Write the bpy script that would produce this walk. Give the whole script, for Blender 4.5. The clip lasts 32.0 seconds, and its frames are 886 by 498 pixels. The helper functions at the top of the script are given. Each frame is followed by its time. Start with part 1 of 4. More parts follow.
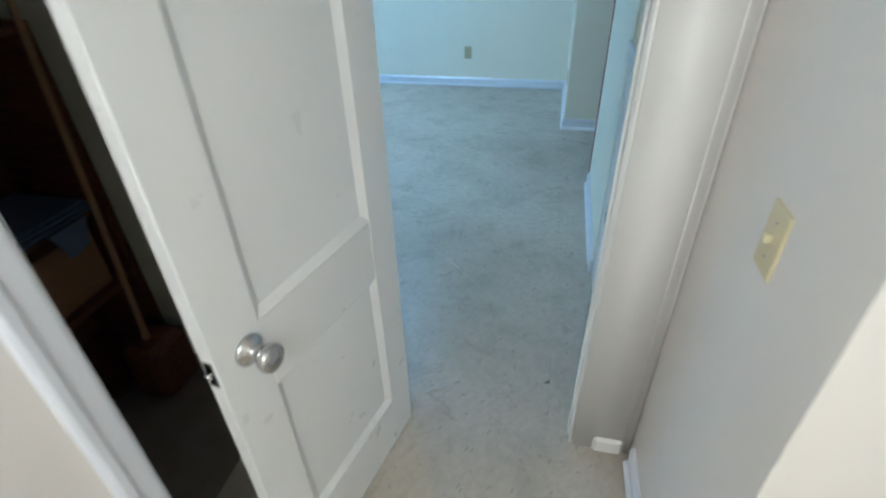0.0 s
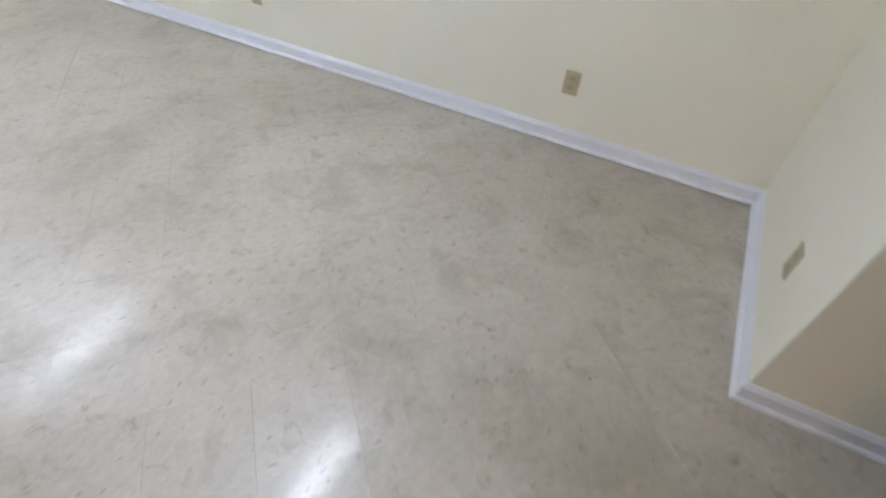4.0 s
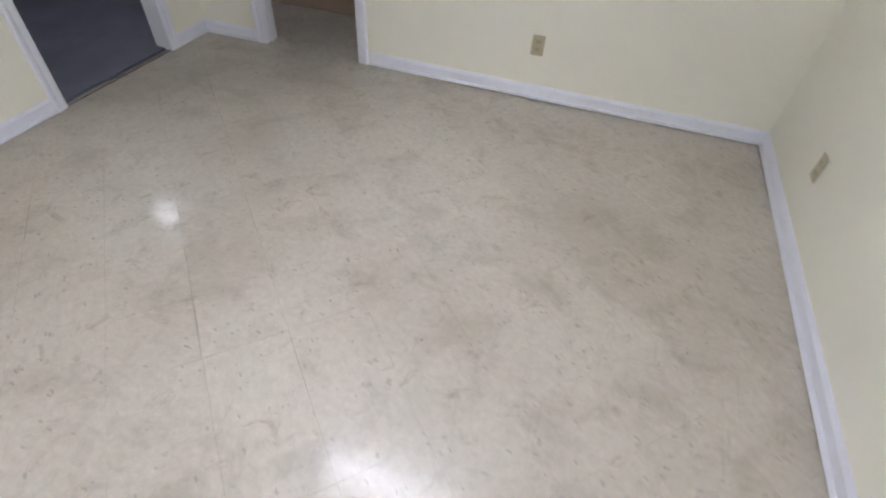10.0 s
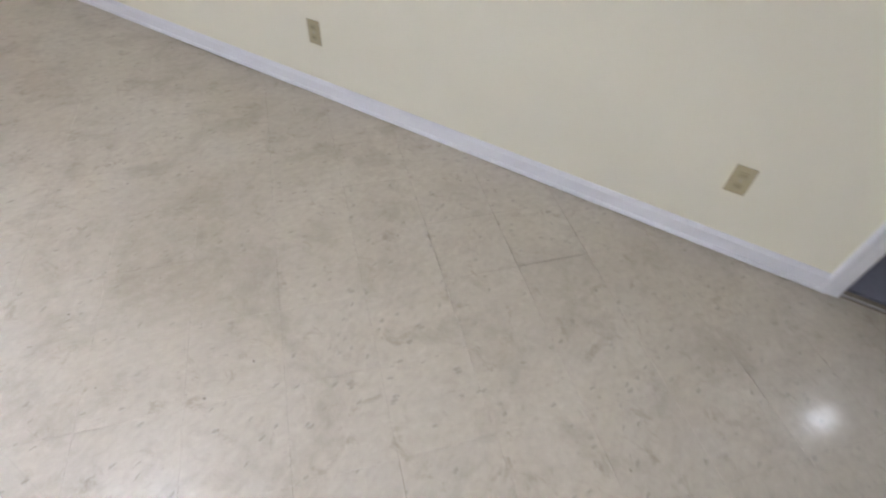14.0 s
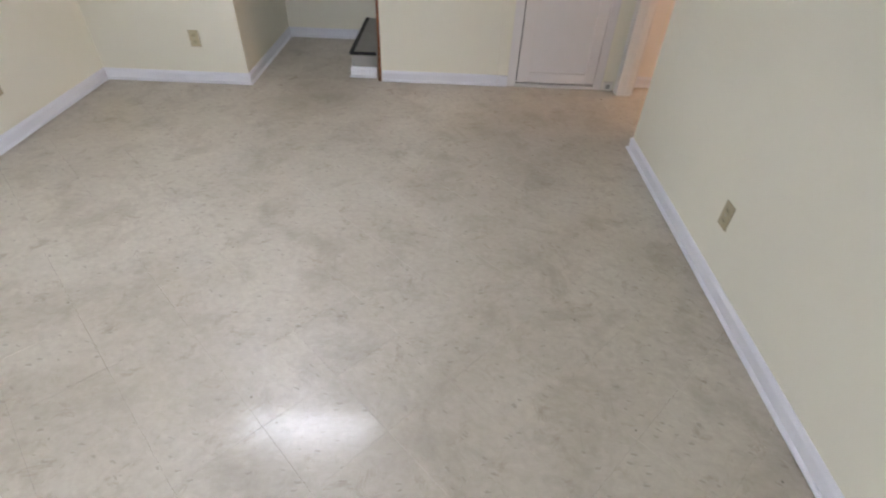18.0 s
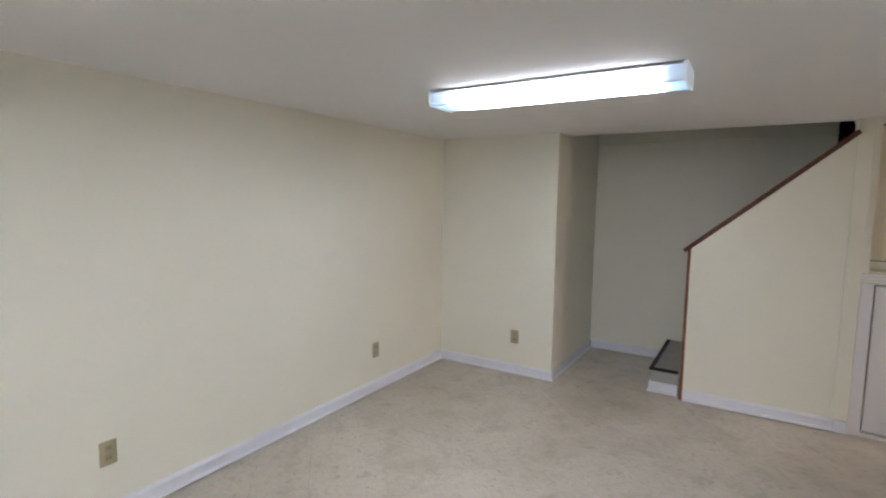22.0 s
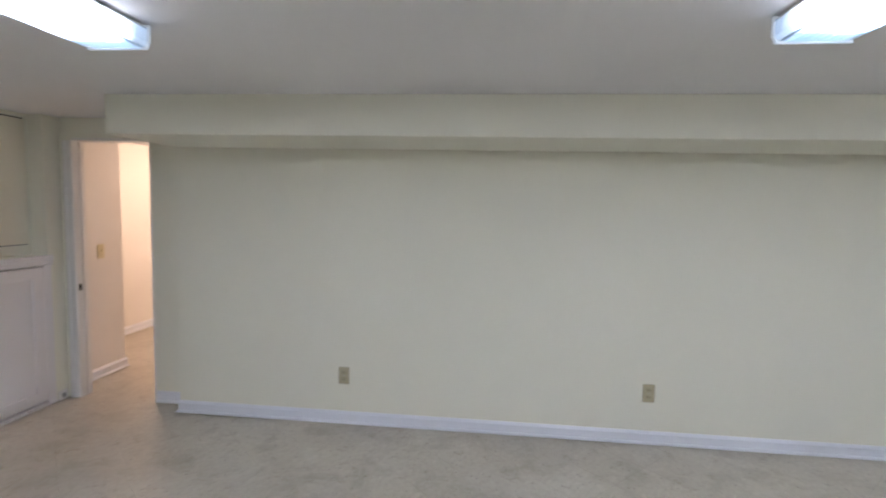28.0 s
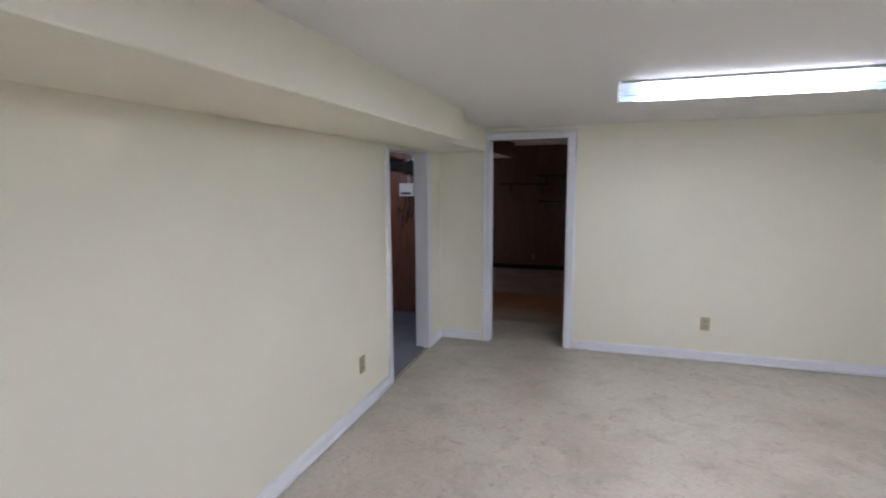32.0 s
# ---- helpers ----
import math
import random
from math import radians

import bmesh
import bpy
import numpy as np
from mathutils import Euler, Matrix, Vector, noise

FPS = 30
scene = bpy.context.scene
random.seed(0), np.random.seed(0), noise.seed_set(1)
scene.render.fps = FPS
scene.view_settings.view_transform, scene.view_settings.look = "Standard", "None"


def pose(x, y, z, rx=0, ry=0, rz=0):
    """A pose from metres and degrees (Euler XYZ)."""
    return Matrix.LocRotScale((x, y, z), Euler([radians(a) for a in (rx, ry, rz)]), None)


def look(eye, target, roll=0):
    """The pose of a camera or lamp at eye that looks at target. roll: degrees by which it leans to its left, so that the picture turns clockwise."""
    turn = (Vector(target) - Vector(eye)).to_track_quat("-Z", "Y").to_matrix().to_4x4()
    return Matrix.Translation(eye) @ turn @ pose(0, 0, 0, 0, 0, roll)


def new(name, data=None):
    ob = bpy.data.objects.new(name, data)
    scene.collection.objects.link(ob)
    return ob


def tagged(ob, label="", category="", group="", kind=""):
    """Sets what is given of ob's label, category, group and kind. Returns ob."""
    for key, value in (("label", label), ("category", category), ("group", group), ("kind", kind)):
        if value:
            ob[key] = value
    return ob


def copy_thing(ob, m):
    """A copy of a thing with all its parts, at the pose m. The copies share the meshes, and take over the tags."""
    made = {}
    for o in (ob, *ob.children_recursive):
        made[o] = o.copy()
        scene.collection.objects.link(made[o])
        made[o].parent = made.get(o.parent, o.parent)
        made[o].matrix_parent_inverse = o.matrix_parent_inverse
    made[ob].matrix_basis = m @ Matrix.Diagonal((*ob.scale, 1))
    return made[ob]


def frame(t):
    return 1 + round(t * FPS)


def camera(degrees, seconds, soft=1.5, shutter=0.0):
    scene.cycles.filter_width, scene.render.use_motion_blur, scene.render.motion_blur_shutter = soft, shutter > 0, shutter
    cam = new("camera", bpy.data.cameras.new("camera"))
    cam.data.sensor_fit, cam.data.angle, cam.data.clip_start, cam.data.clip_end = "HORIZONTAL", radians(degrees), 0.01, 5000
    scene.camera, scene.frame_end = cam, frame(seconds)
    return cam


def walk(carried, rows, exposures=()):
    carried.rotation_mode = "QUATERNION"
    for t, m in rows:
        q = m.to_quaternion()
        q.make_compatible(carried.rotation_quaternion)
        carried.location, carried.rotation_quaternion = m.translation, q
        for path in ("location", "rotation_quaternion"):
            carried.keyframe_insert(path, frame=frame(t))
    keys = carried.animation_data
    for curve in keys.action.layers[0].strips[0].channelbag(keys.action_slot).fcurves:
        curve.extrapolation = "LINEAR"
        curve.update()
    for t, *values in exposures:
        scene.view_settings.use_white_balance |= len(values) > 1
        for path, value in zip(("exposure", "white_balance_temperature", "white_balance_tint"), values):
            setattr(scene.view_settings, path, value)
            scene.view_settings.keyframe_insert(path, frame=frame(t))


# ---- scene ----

cam = camera(83.5, 32.0, soft=2.0, shutter=0.35)

# seconds, eye x y z, yaw, pitch, roll
PATH = [
    (0, 5.212, -0.087, 1.515, 103.33, -34.11, -1.79),
    (0.5, 4.874, -0.218, 1.477, 96.39, -37.15, -1.95),
    (1, 4.532, -0.237, 1.444, 91.91, -39.77, 0.02),
    (1.5, 4.180, -0.254, 1.456, 91.94, -41.14, 0.24),
    (2, 3.801, -0.297, 1.466, 92.30, -42.03, 0.56),
    (2.5, 3.423, -0.305, 1.469, 93.76, -42.75, 1.28),
    (3, 3.028, -0.387, 1.458, 98.59, -44.40, 1.11),
    (3.5, 2.646, -0.456, 1.461, 105.57, -45.98, 2.53),
    (4, 2.298, -0.568, 1.473, 114.36, -46.08, 4.26),
    (4.5, 2.009, -0.806, 1.479, 124.54, -46.08, 4.37),
    (6.5, 1.170, -2.015, 1.544, 171.47, -43.96, 2.56),
    (7, 1.146, -2.456, 1.529, 176.36, -43.22, 1.39),
    (7.5, 1.070, -2.856, 1.510, 178.64, -42.59, 1.36),
    (8, 1.048, -3.256, 1.520, 180.57, -42.27, 0.66),
    (8.5, 1.052, -3.671, 1.531, 181.76, -42.81, -0.08),
    (9, 0.990, -4.103, 1.505, 183.69, -44.28, 1.24),
    (9.5, 1.006, -4.436, 1.522, 189.18, -44.55, 3.02),
    (10, 1.017, -4.776, 1.536, 196.65, -44.63, 3.79),
    (10.5, 0.935, -5.122, 1.532, 205.70, -45.43, 4.79),
    (11, 1.004, -5.398, 1.515, 216.34, -46.48, 5.96),
    (11.5, 1.150, -5.569, 1.496, 230.01, -46.85, 6.49),
    (12, 1.313, -5.740, 1.507, 244.36, -47.79, 7.08),
    (12.5, 1.525, -5.756, 1.495, 255.80, -48.57, 7.95),
    (13, 1.686, -5.775, 1.489, 270.62, -48.64, 5.32),
    (13.5, 1.891, -5.776, 1.455, 283.55, -48.94, 5.06),
    (14, 2.093, -5.725, 1.489, 296.67, -48.77, 4.29),
    (14.5, 2.260, -5.458, 1.475, 306.54, -47.55, 2.14),
    (15, 2.446, -5.245, 1.466, 318.76, -47.16, 0.12),
    (15.5, 2.644, -5.041, 1.458, 331.79, -45.61, -0.94),
    (17.5, 2.684, -3.957, 1.550, 355.83, -42.25, 2.32),
    (18, 2.641, -3.777, 1.557, 359.49, -39.90, 2.55),
    (18.5, 2.635, -3.775, 1.548, 367.87, -39.43, 4.06),
    (19, 2.587, -3.831, 1.531, 378.76, -38.76, 4.77),
    (19.5, 2.566, -3.873, 1.532, 389.40, -35.33, 3.85),
    (20, 2.584, -3.892, 1.554, 396.04, -27.00, 2.08),
    (20.5, 2.597, -3.897, 1.558, 398.29, -16.09, 0.69),
    (21, 2.638, -3.908, 1.561, 399.46, -9.07, 0.01),
    (21.5, 2.635, -3.935, 1.567, 397.66, -6.09, 0.63),
    (22, 2.504, -4.011, 1.552, 391.92, -5.83, 0.77),
    (22.5, 2.243, -4.088, 1.540, 383.54, -5.81, 1.12),
    (23, 1.931, -3.990, 1.561, 375.49, -5.87, 0.94),
    (23.5, 1.581, -3.977, 1.560, 365.40, -6.28, 0.98),
    (24, 1.313, -3.886, 1.566, 355.42, -6.96, 0.97),
    (24.5, 1.133, -3.723, 1.568, 345.46, -6.73, 0.92),
    (26.5, 0.647, -2.984, 1.523, 301.53, -5.67, 1.00),
    (27, 0.593, -2.948, 1.514, 291.67, -5.50, 1.06),
    (27.5, 0.603, -2.991, 1.515, 284.00, -5.07, 1.31),
    (28, 0.618, -3.022, 1.509, 275.83, -4.78, 1.33),
    (28.5, 0.694, -3.019, 1.548, 266.80, -5.73, 0.62),
    (29, 0.850, -3.005, 1.554, 257.36, -5.95, -0.32),
    (29.5, 1.015, -3.017, 1.559, 247.65, -6.00, -0.34),
    (30, 1.307, -2.907, 1.578, 236.69, -6.52, -0.78),
    (30.5, 1.522, -2.923, 1.578, 228.03, -7.04, -0.62),
    (31, 1.775, -2.988, 1.603, 218.83, -7.54, -0.07),
    (31.5, 2.055, -2.990, 1.605, 208.28, -7.76, -0.02),
    (32, 2.318, -3.040, 1.600, 197.70, -7.76, -0.40),
]


def aim(x, y, z, yaw, pitch, roll):
    a, b = radians(yaw), radians(pitch)
    return look((x, y, z), (x - math.sin(a) * math.cos(b), y + math.cos(a) * math.cos(b), z + math.sin(b)), roll)


EXPOSE = [
    (0.0, 0.05, 4100, -17),
    (0.5, 0.07, 4350, -13),
    (1.0, 0.03, 4650, -6),
    (1.5, 0.15, 5300, -3),
    (2.0, 0.24, 5950, 5),
    (3.0, 0.22, 5950, 7),
    (4.0, 0.13, 6200, 8),
    (5.0, 0.05, 6250, 9),
    (7.0, -0.07, 6300, 10),
    (8.0, -0.04, 6250, 12),
    (9.0, 0.0, 6450, 11),
    (10.0, 0.15, 6500, 12),
    (12.0, 0.33, 6600, 13),
    (13.0, 0.48, 6600, 13),
    (14.0, 0.19, 6600, 12),
    (15.0, 0.05, 6600, 12),
    (18.0, 0.1, 6550, 10),
    (19.0, 0.09, 6550, 11),
    (20.0, 0.08, 6450, 10),
    (21.0, -0.1, 6500, 10),
    (24.0, 0.01, 6550, 10),
    (27.0, 0.05, 6050, 10),
    (28.0, -0.12, 6100, 10),
    (29.0, 0.11, 6100, 11),
    (30.0, 0.11, 6250, 11),
    (31.0, 0.1, 6350, 12),
    (32.0, 0.07, 6350, 13),
]
walk(cam, [(t, aim(*row)) for t, *row in PATH], EXPOSE)

# ---- world and lamps ----
world = bpy.data.worlds.new("sky")
scene.world = world
world.use_nodes = True
sky = world.node_tree.nodes.new("ShaderNodeTexSky")
sky.sky_type, sky.sun_disc, sky.sun_elevation, sky.sun_rotation = "NISHITA", False, radians(35), radians(140)
world.node_tree.links.new(sky.outputs[0], world.node_tree.nodes["Background"].inputs[0])
world.node_tree.nodes["Background"].inputs[1].default_value = 0.08

TUBE = 43.0
HALL_WATTS = 42.0
SIDE_WATTS = 25.0
FAR_FILL_WATTS = 22.0


def lamp(name, kind, m, watts, colour, size=0.1):
    data = bpy.data.lights.new(name, kind)
    data.energy, data.color = watts, colour
    if kind == "POINT":
        data.shadow_soft_size = size
    else:
        data.size = size
    ob = new(name, data)
    ob.matrix_world = m
    return ob


# ---- plan, in metres ----
CEIL = 2.10          # main room ceiling
EAST = 3.87           # long wall under the duct box
SOUTH = -7.80
RECESS = 4.01         # wall with the hall doorway
STAIR_Y = 0.18        # plane of the stair wall and the cabinet
BACK_Y = 1.21         # wall behind the stairs
HALL_N = 0.272
HALL_S = -0.77


# ---- materials ----
def material(name):
    m = bpy.data.materials.new(name)
    m.use_nodes = True
    nt = m.node_tree
    return m, nt, nt.nodes["Principled BSDF"]


def node(nt, kind, **values):
    n = nt.nodes.new(kind)
    for key, value in values.items():
        n.inputs[key].default_value = value
    return n


def coords(nt, scale=(1, 1, 1), rot=(0, 0, 0)):
    tc = nt.nodes.new("ShaderNodeNewGeometry")
    mp = nt.nodes.new("ShaderNodeMapping")
    mp.inputs["Scale"].default_value = scale
    mp.inputs["Rotation"].default_value = rot
    nt.links.new(tc.outputs["Position"], mp.inputs["Vector"])
    return mp.outputs[0]


def noise_of(nt, vec, scale, detail=4.0, rough=0.55, warp=0.0):
    n = node(nt, "ShaderNodeTexNoise", Scale=scale, Detail=detail, Roughness=rough, Distortion=warp)
    nt.links.new(vec, n.inputs["Vector"])
    return n.outputs["Fac"]


def ramp(nt, fac, stops):
    r = nt.nodes.new("ShaderNodeValToRGB")
    while len(r.color_ramp.elements) < len(stops):
        r.color_ramp.elements.new(0.5)
    for e, (pos, value) in zip(r.color_ramp.elements, stops):
        e.position = pos
        e.color = (value, value, value, 1) if not hasattr(value, "__len__") else (*value, 1)
    nt.links.new(fac, r.inputs[0])
    return r.outputs[0]


def mix(nt, fac, a, b, blend="MIX"):
    n = nt.nodes.new("ShaderNodeMix")
    n.data_type, n.blend_type = "RGBA", blend
    for slot, v in ((0, fac), (6, a), (7, b)):
        if hasattr(v, "is_output"):
            nt.links.new(v, n.inputs[slot])
        elif slot == 0:
            n.inputs[0].default_value = v
        else:
            n.inputs[slot].default_value = (*v, 1)
    return n.outputs[2]


def bump(nt, bsdf, height, strength, distance):
    b = nt.nodes.new("ShaderNodeBump")
    b.inputs["Strength"].default_value, b.inputs["Distance"].default_value = strength, distance
    nt.links.new(height, b.inputs["Height"])
    nt.links.new(b.outputs[0], bsdf.inputs["Normal"])


def paint(name, colour, rough=0.6, wear=0.06, grain=260.0, relief=0.0006, dirt=None):
    """Rolled or brushed paint: broad unevenness, fine stipple."""
    m, nt, b = material(name)
    v = coords(nt)
    broad = ramp(nt, noise_of(nt, v, 1.3, 3), [(0.3, 0.0), (0.7, 1.0)])
    dark = tuple(c * (1 - wear) for c in colour)
    out = mix(nt, broad, dark, colour)
    if dirt:
        marks = ramp(nt, noise_of(nt, v, 9.0, 8, 0.7, 1.2), [(0.66, 0.0), (0.78, 1.0)])
        fac = nt.nodes.new("ShaderNodeMath")
        fac.operation = "MULTIPLY"
        fac.inputs[1].default_value = 0.35
        nt.links.new(marks, fac.inputs[0])
        out = mix(nt, fac.outputs[0], out, dirt)
    nt.links.new(out, b.inputs["Base Color"])
    nt.links.new(ramp(nt, noise_of(nt, v, 14.0, 3), [(0.3, rough - 0.06), (0.7, rough + 0.06)]), b.inputs["Roughness"])
    bump(nt, b, noise_of(nt, v, grain, 2), 0.35, relief)
    return m


def wood(name, dark, light, scale=(22, 22, 2.2), rough=0.42, axis=(0, 0, 0)):
    m, nt, b = material(name)
    v = coords(nt, scale, axis)
    grain = noise_of(nt, v, 1.6, 6, 0.62, 1.6)
    out = mix(nt, ramp(nt, grain, [(0.32, 0.0), (0.68, 1.0)]), dark, light)
    fine = noise_of(nt, v, 7.0, 3)
    out = mix(nt, ramp(nt, fine, [(0.45, 0.0), (0.75, 0.5)]), out, tuple(c * 0.6 for c in dark))
    nt.links.new(out, b.inputs["Base Color"])
    b.inputs["Roughness"].default_value = rough
    bump(nt, b, grain, 0.2, 0.001)
    return m


def metal(name, colour, rough):
    m, nt, b = material(name)
    b.inputs["Base Color"].default_value = (*colour, 1)
    b.inputs["Metallic"].default_value = 1.0
    v = coords(nt)
    nt.links.new(ramp(nt, noise_of(nt, v, 60, 3), [(0.3, rough * 0.7), (0.7, rough * 1.3)]), b.inputs["Roughness"])
    return m


def plain(name, colour, rough=0.5, vary=0.12, scale=30.0):
    m, nt, b = material(name)
    v = coords(nt)
    out = mix(nt, noise_of(nt, v, scale, 4), tuple(c * (1 - vary) for c in colour), tuple(min(1, c * (1 + vary)) for c in colour))
    nt.links.new(out, b.inputs["Base Color"])
    b.inputs["Roughness"].default_value = rough
    bump(nt, b, noise_of(nt, v, scale * 6, 2), 0.2, 0.0005)
    return m


def carpet(name, a, c):
    m, nt, b = material(name)
    v = coords(nt)
    out = mix(nt, ramp(nt, noise_of(nt, v, 180, 3), [(0.3, 0.0), (0.7, 1.0)]), a, c)
    out = mix(nt, ramp(nt, noise_of(nt, v, 2.5, 4), [(0.35, 0.0), (0.7, 0.4)]), out, tuple(x * 1.5 for x in c))
    nt.links.new(out, b.inputs["Base Color"])
    b.inputs["Roughness"].default_value = 0.95
    bump(nt, b, noise_of(nt, v, 220, 2), 0.8, 0.004)
    return m


def sheet_floor(name, colour, doorway_light):
    """Brown sheet flooring, with light fading in from the doorway painted pale."""
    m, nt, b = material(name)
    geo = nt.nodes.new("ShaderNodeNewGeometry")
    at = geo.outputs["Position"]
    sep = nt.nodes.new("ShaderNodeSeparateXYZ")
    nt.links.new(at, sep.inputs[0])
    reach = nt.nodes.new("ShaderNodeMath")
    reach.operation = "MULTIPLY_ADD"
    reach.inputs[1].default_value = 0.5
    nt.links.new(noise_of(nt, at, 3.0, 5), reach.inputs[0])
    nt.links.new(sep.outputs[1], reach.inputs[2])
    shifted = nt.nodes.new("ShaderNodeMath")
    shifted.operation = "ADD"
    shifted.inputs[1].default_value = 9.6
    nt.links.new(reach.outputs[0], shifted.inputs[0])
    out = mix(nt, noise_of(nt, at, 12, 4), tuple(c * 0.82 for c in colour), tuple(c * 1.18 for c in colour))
    # beige mixed in towards the doorway paints the light falloff
    out = mix(nt, ramp(nt, shifted.outputs[0], [(0.6, 0.0), (1.4, 0.75)]), out, doorway_light)
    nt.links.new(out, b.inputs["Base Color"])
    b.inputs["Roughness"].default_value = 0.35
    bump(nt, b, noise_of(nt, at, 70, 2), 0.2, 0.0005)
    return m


def vinyl(name):
    """Beige vinyl composition tile: marbling, dark flecks, traffic stains, scuffs, worn polish."""
    m, nt, b = material(name)

    def math_node(op, a, c=None, d=None):
        n = nt.nodes.new("ShaderNodeMath")
        n.operation = op
        for slot, v in enumerate((a, c, d)):
            if v is None:
                continue
            if hasattr(v, "is_output"):
                nt.links.new(v, n.inputs[slot])
            else:
                n.inputs[slot].default_value = v
        return n.outputs[0]

    def stretched(vec, scale, turn=0.0):
        mp = nt.nodes.new("ShaderNodeMapping")
        mp.inputs["Scale"].default_value = scale
        mp.inputs["Rotation"].default_value = (0, 0, radians(turn))
        nt.links.new(vec, mp.inputs["Vector"])
        return mp.outputs[0]

    info = nt.nodes.new("ShaderNodeObjectInfo")
    geo = nt.nodes.new("ShaderNodeNewGeometry")
    at = geo.outputs["Position"]
    # every tile cut from another part of the pattern and turned a little
    shift = nt.nodes.new("ShaderNodeVectorMath")
    shift.operation = "MULTIPLY_ADD"
    comb = nt.nodes.new("ShaderNodeCombineXYZ")
    pick = math_node("ADD", info.outputs["Random"], geo.outputs["Random Per Island"])
    for k in range(3):
        nt.links.new(pick, comb.inputs[k])
    shift.inputs[1].default_value = (17.0, 29.0, 0.0)
    nt.links.new(comb.outputs[0], shift.inputs[0])
    nt.links.new(at, shift.inputs[2])
    turn = nt.nodes.new("ShaderNodeVectorRotate")
    turn.rotation_type = "Z_AXIS"
    nt.links.new(math_node("MULTIPLY_ADD", pick, 0.8, -0.4), turn.inputs["Angle"])
    nt.links.new(shift.outputs[0], turn.inputs["Vector"])
    own = turn.outputs[0]
    chip = stretched(own, (0.72, 1.0, 1.0))
    base = mix(nt, ramp(nt, noise_of(nt, chip, 40, 3, 0.6), [(0.3, 0.0), (0.7, 1.0)]), FLOOR_LOW, FLOOR_HIGH)
    # marbling one to three centimetres wide
    vein = noise_of(nt, chip, 34, 4, 0.58, 0.5)
    base = mix(nt, ramp(nt, vein, [(0.51, 0.0), (0.66, 0.27)]), base, (0.36, 0.312, 0.245))
    base = mix(nt, ramp(nt, vein, [(0.32, 0.26), (0.45, 0.0)]), base, (0.64, 0.595, 0.52))

    # dark flecks, longer than wide, in two sizes
    def flecks(scale, rare, reach, strength, colour, base):
        cells = node(nt, "ShaderNodeTexVoronoi", Scale=scale)
        warp = nt.nodes.new("ShaderNodeTexNoise")
        warp.inputs["Scale"].default_value, warp.inputs["Detail"].default_value = scale * 0.9, 2.0
        nt.links.new(own, warp.inputs["Vector"])
        bent = nt.nodes.new("ShaderNodeVectorMath")
        bent.operation = "MULTIPLY_ADD"
        bent.inputs[1].default_value = (1.1 / scale, 1.1 / scale, 0.0)
        nt.links.new(warp.outputs["Color"], bent.inputs[0])
        nt.links.new(own, bent.inputs[2])
        nt.links.new(stretched(bent.outputs[0], (0.36, 1.0, 1.0), 6.0), cells.inputs["Vector"])
        sep = nt.nodes.new("ShaderNodeSeparateColor")
        nt.links.new(cells.outputs["Color"], sep.inputs[0])
        fac = math_node("MULTIPLY", ramp(nt, sep.outputs[0], [(rare, 0.0), (rare + 0.08, strength)]), ramp(nt, cells.outputs["Distance"], [(reach * 0.6, 1.0), (reach, 0.0)]))
        return mix(nt, fac, base, colour)

    base = flecks(50.0, 0.70, 0.25, 0.44, (0.175, 0.15, 0.12), base)
    base = flecks(28.0, 0.92, 0.17, 0.62, (0.14, 0.118, 0.09), base)
    base = flecks(60.0, 0.82, 0.30, 0.20, (0.66, 0.615, 0.54), base)
    # each tile a little lighter or darker
    tone = nt.nodes.new("ShaderNodeHueSaturation")
    nt.links.new(ramp(nt, info.outputs["Random"], [(0.0, 0.975), (1.0, 1.02)]), tone.inputs["Value"])
    nt.links.new(base, tone.inputs["Color"])
    base = tone.outputs[0]
    # traffic stains and scuffs over the whole floor
    stain = ramp(nt, noise_of(nt, at, 0.9, 6, 0.6, 0.3), [(0.43, 0.0), (0.68, 0.48)])
    base = mix(nt, stain, base, (0.305, 0.264, 0.197))
    blot = ramp(nt, noise_of(nt, at, 3.6, 8, 0.66, 0.5), [(0.50, 0.0), (0.68, 0.46)])
    base = mix(nt, blot, base, (0.267, 0.228, 0.171))
    scuff = ramp(nt, noise_of(nt, stretched(at, (26.0, 1.7, 1.0), 57), 1.0, 5, 0.6, 0.9), [(0.655, 0.0), (0.76, 0.22)])
    base = mix(nt, scuff, base, (0.19, 0.165, 0.14))
    scrape = ramp(nt, noise_of(nt, stretched(at, (5.0, 34.0, 1.0), -20), 1.0, 6, 0.65, 1.4), [(0.67, 0.0), (0.74, 0.16)])
    base = mix(nt, scrape, base, (0.22, 0.185, 0.15))
    # brownish smudges a few centimetres wide
    smudge = ramp(nt, noise_of(nt, at, 9.0, 6, 0.72, 0.7), [(0.575, 0.0), (0.70, 0.55)])
    base = mix(nt, smudge, base, (0.26, 0.195, 0.13))
    # sparse dark specks of dirt
    spot = node(nt, "ShaderNodeTexVoronoi", Scale=7.0, Randomness=1.0)
    nt.links.new(at, spot.inputs["Vector"])
    base = mix(nt, ramp(nt, spot.outputs["Distance"], [(0.022, 0.75), (0.04, 0.0)]), base, (0.10, 0.08, 0.06))
    nt.links.new(base, b.inputs["Base Color"])
    # dull old polish, shinier in worn patches
    nt.links.new(ramp(nt, noise_of(nt, at, 4.0, 4, 0.55), [(0.3, 0.36), (0.7, 0.48)]), b.inputs["Roughness"])
    b.inputs["Specular IOR Level"].default_value = 0.75
    nt.links.new(ramp(nt, noise_of(nt, at, 9.0, 4, 0.6), [(0.35, 0.12), (0.70, 0.36)]), b.inputs["Coat Weight"])
    b.inputs["Coat Roughness"].default_value = 0.10
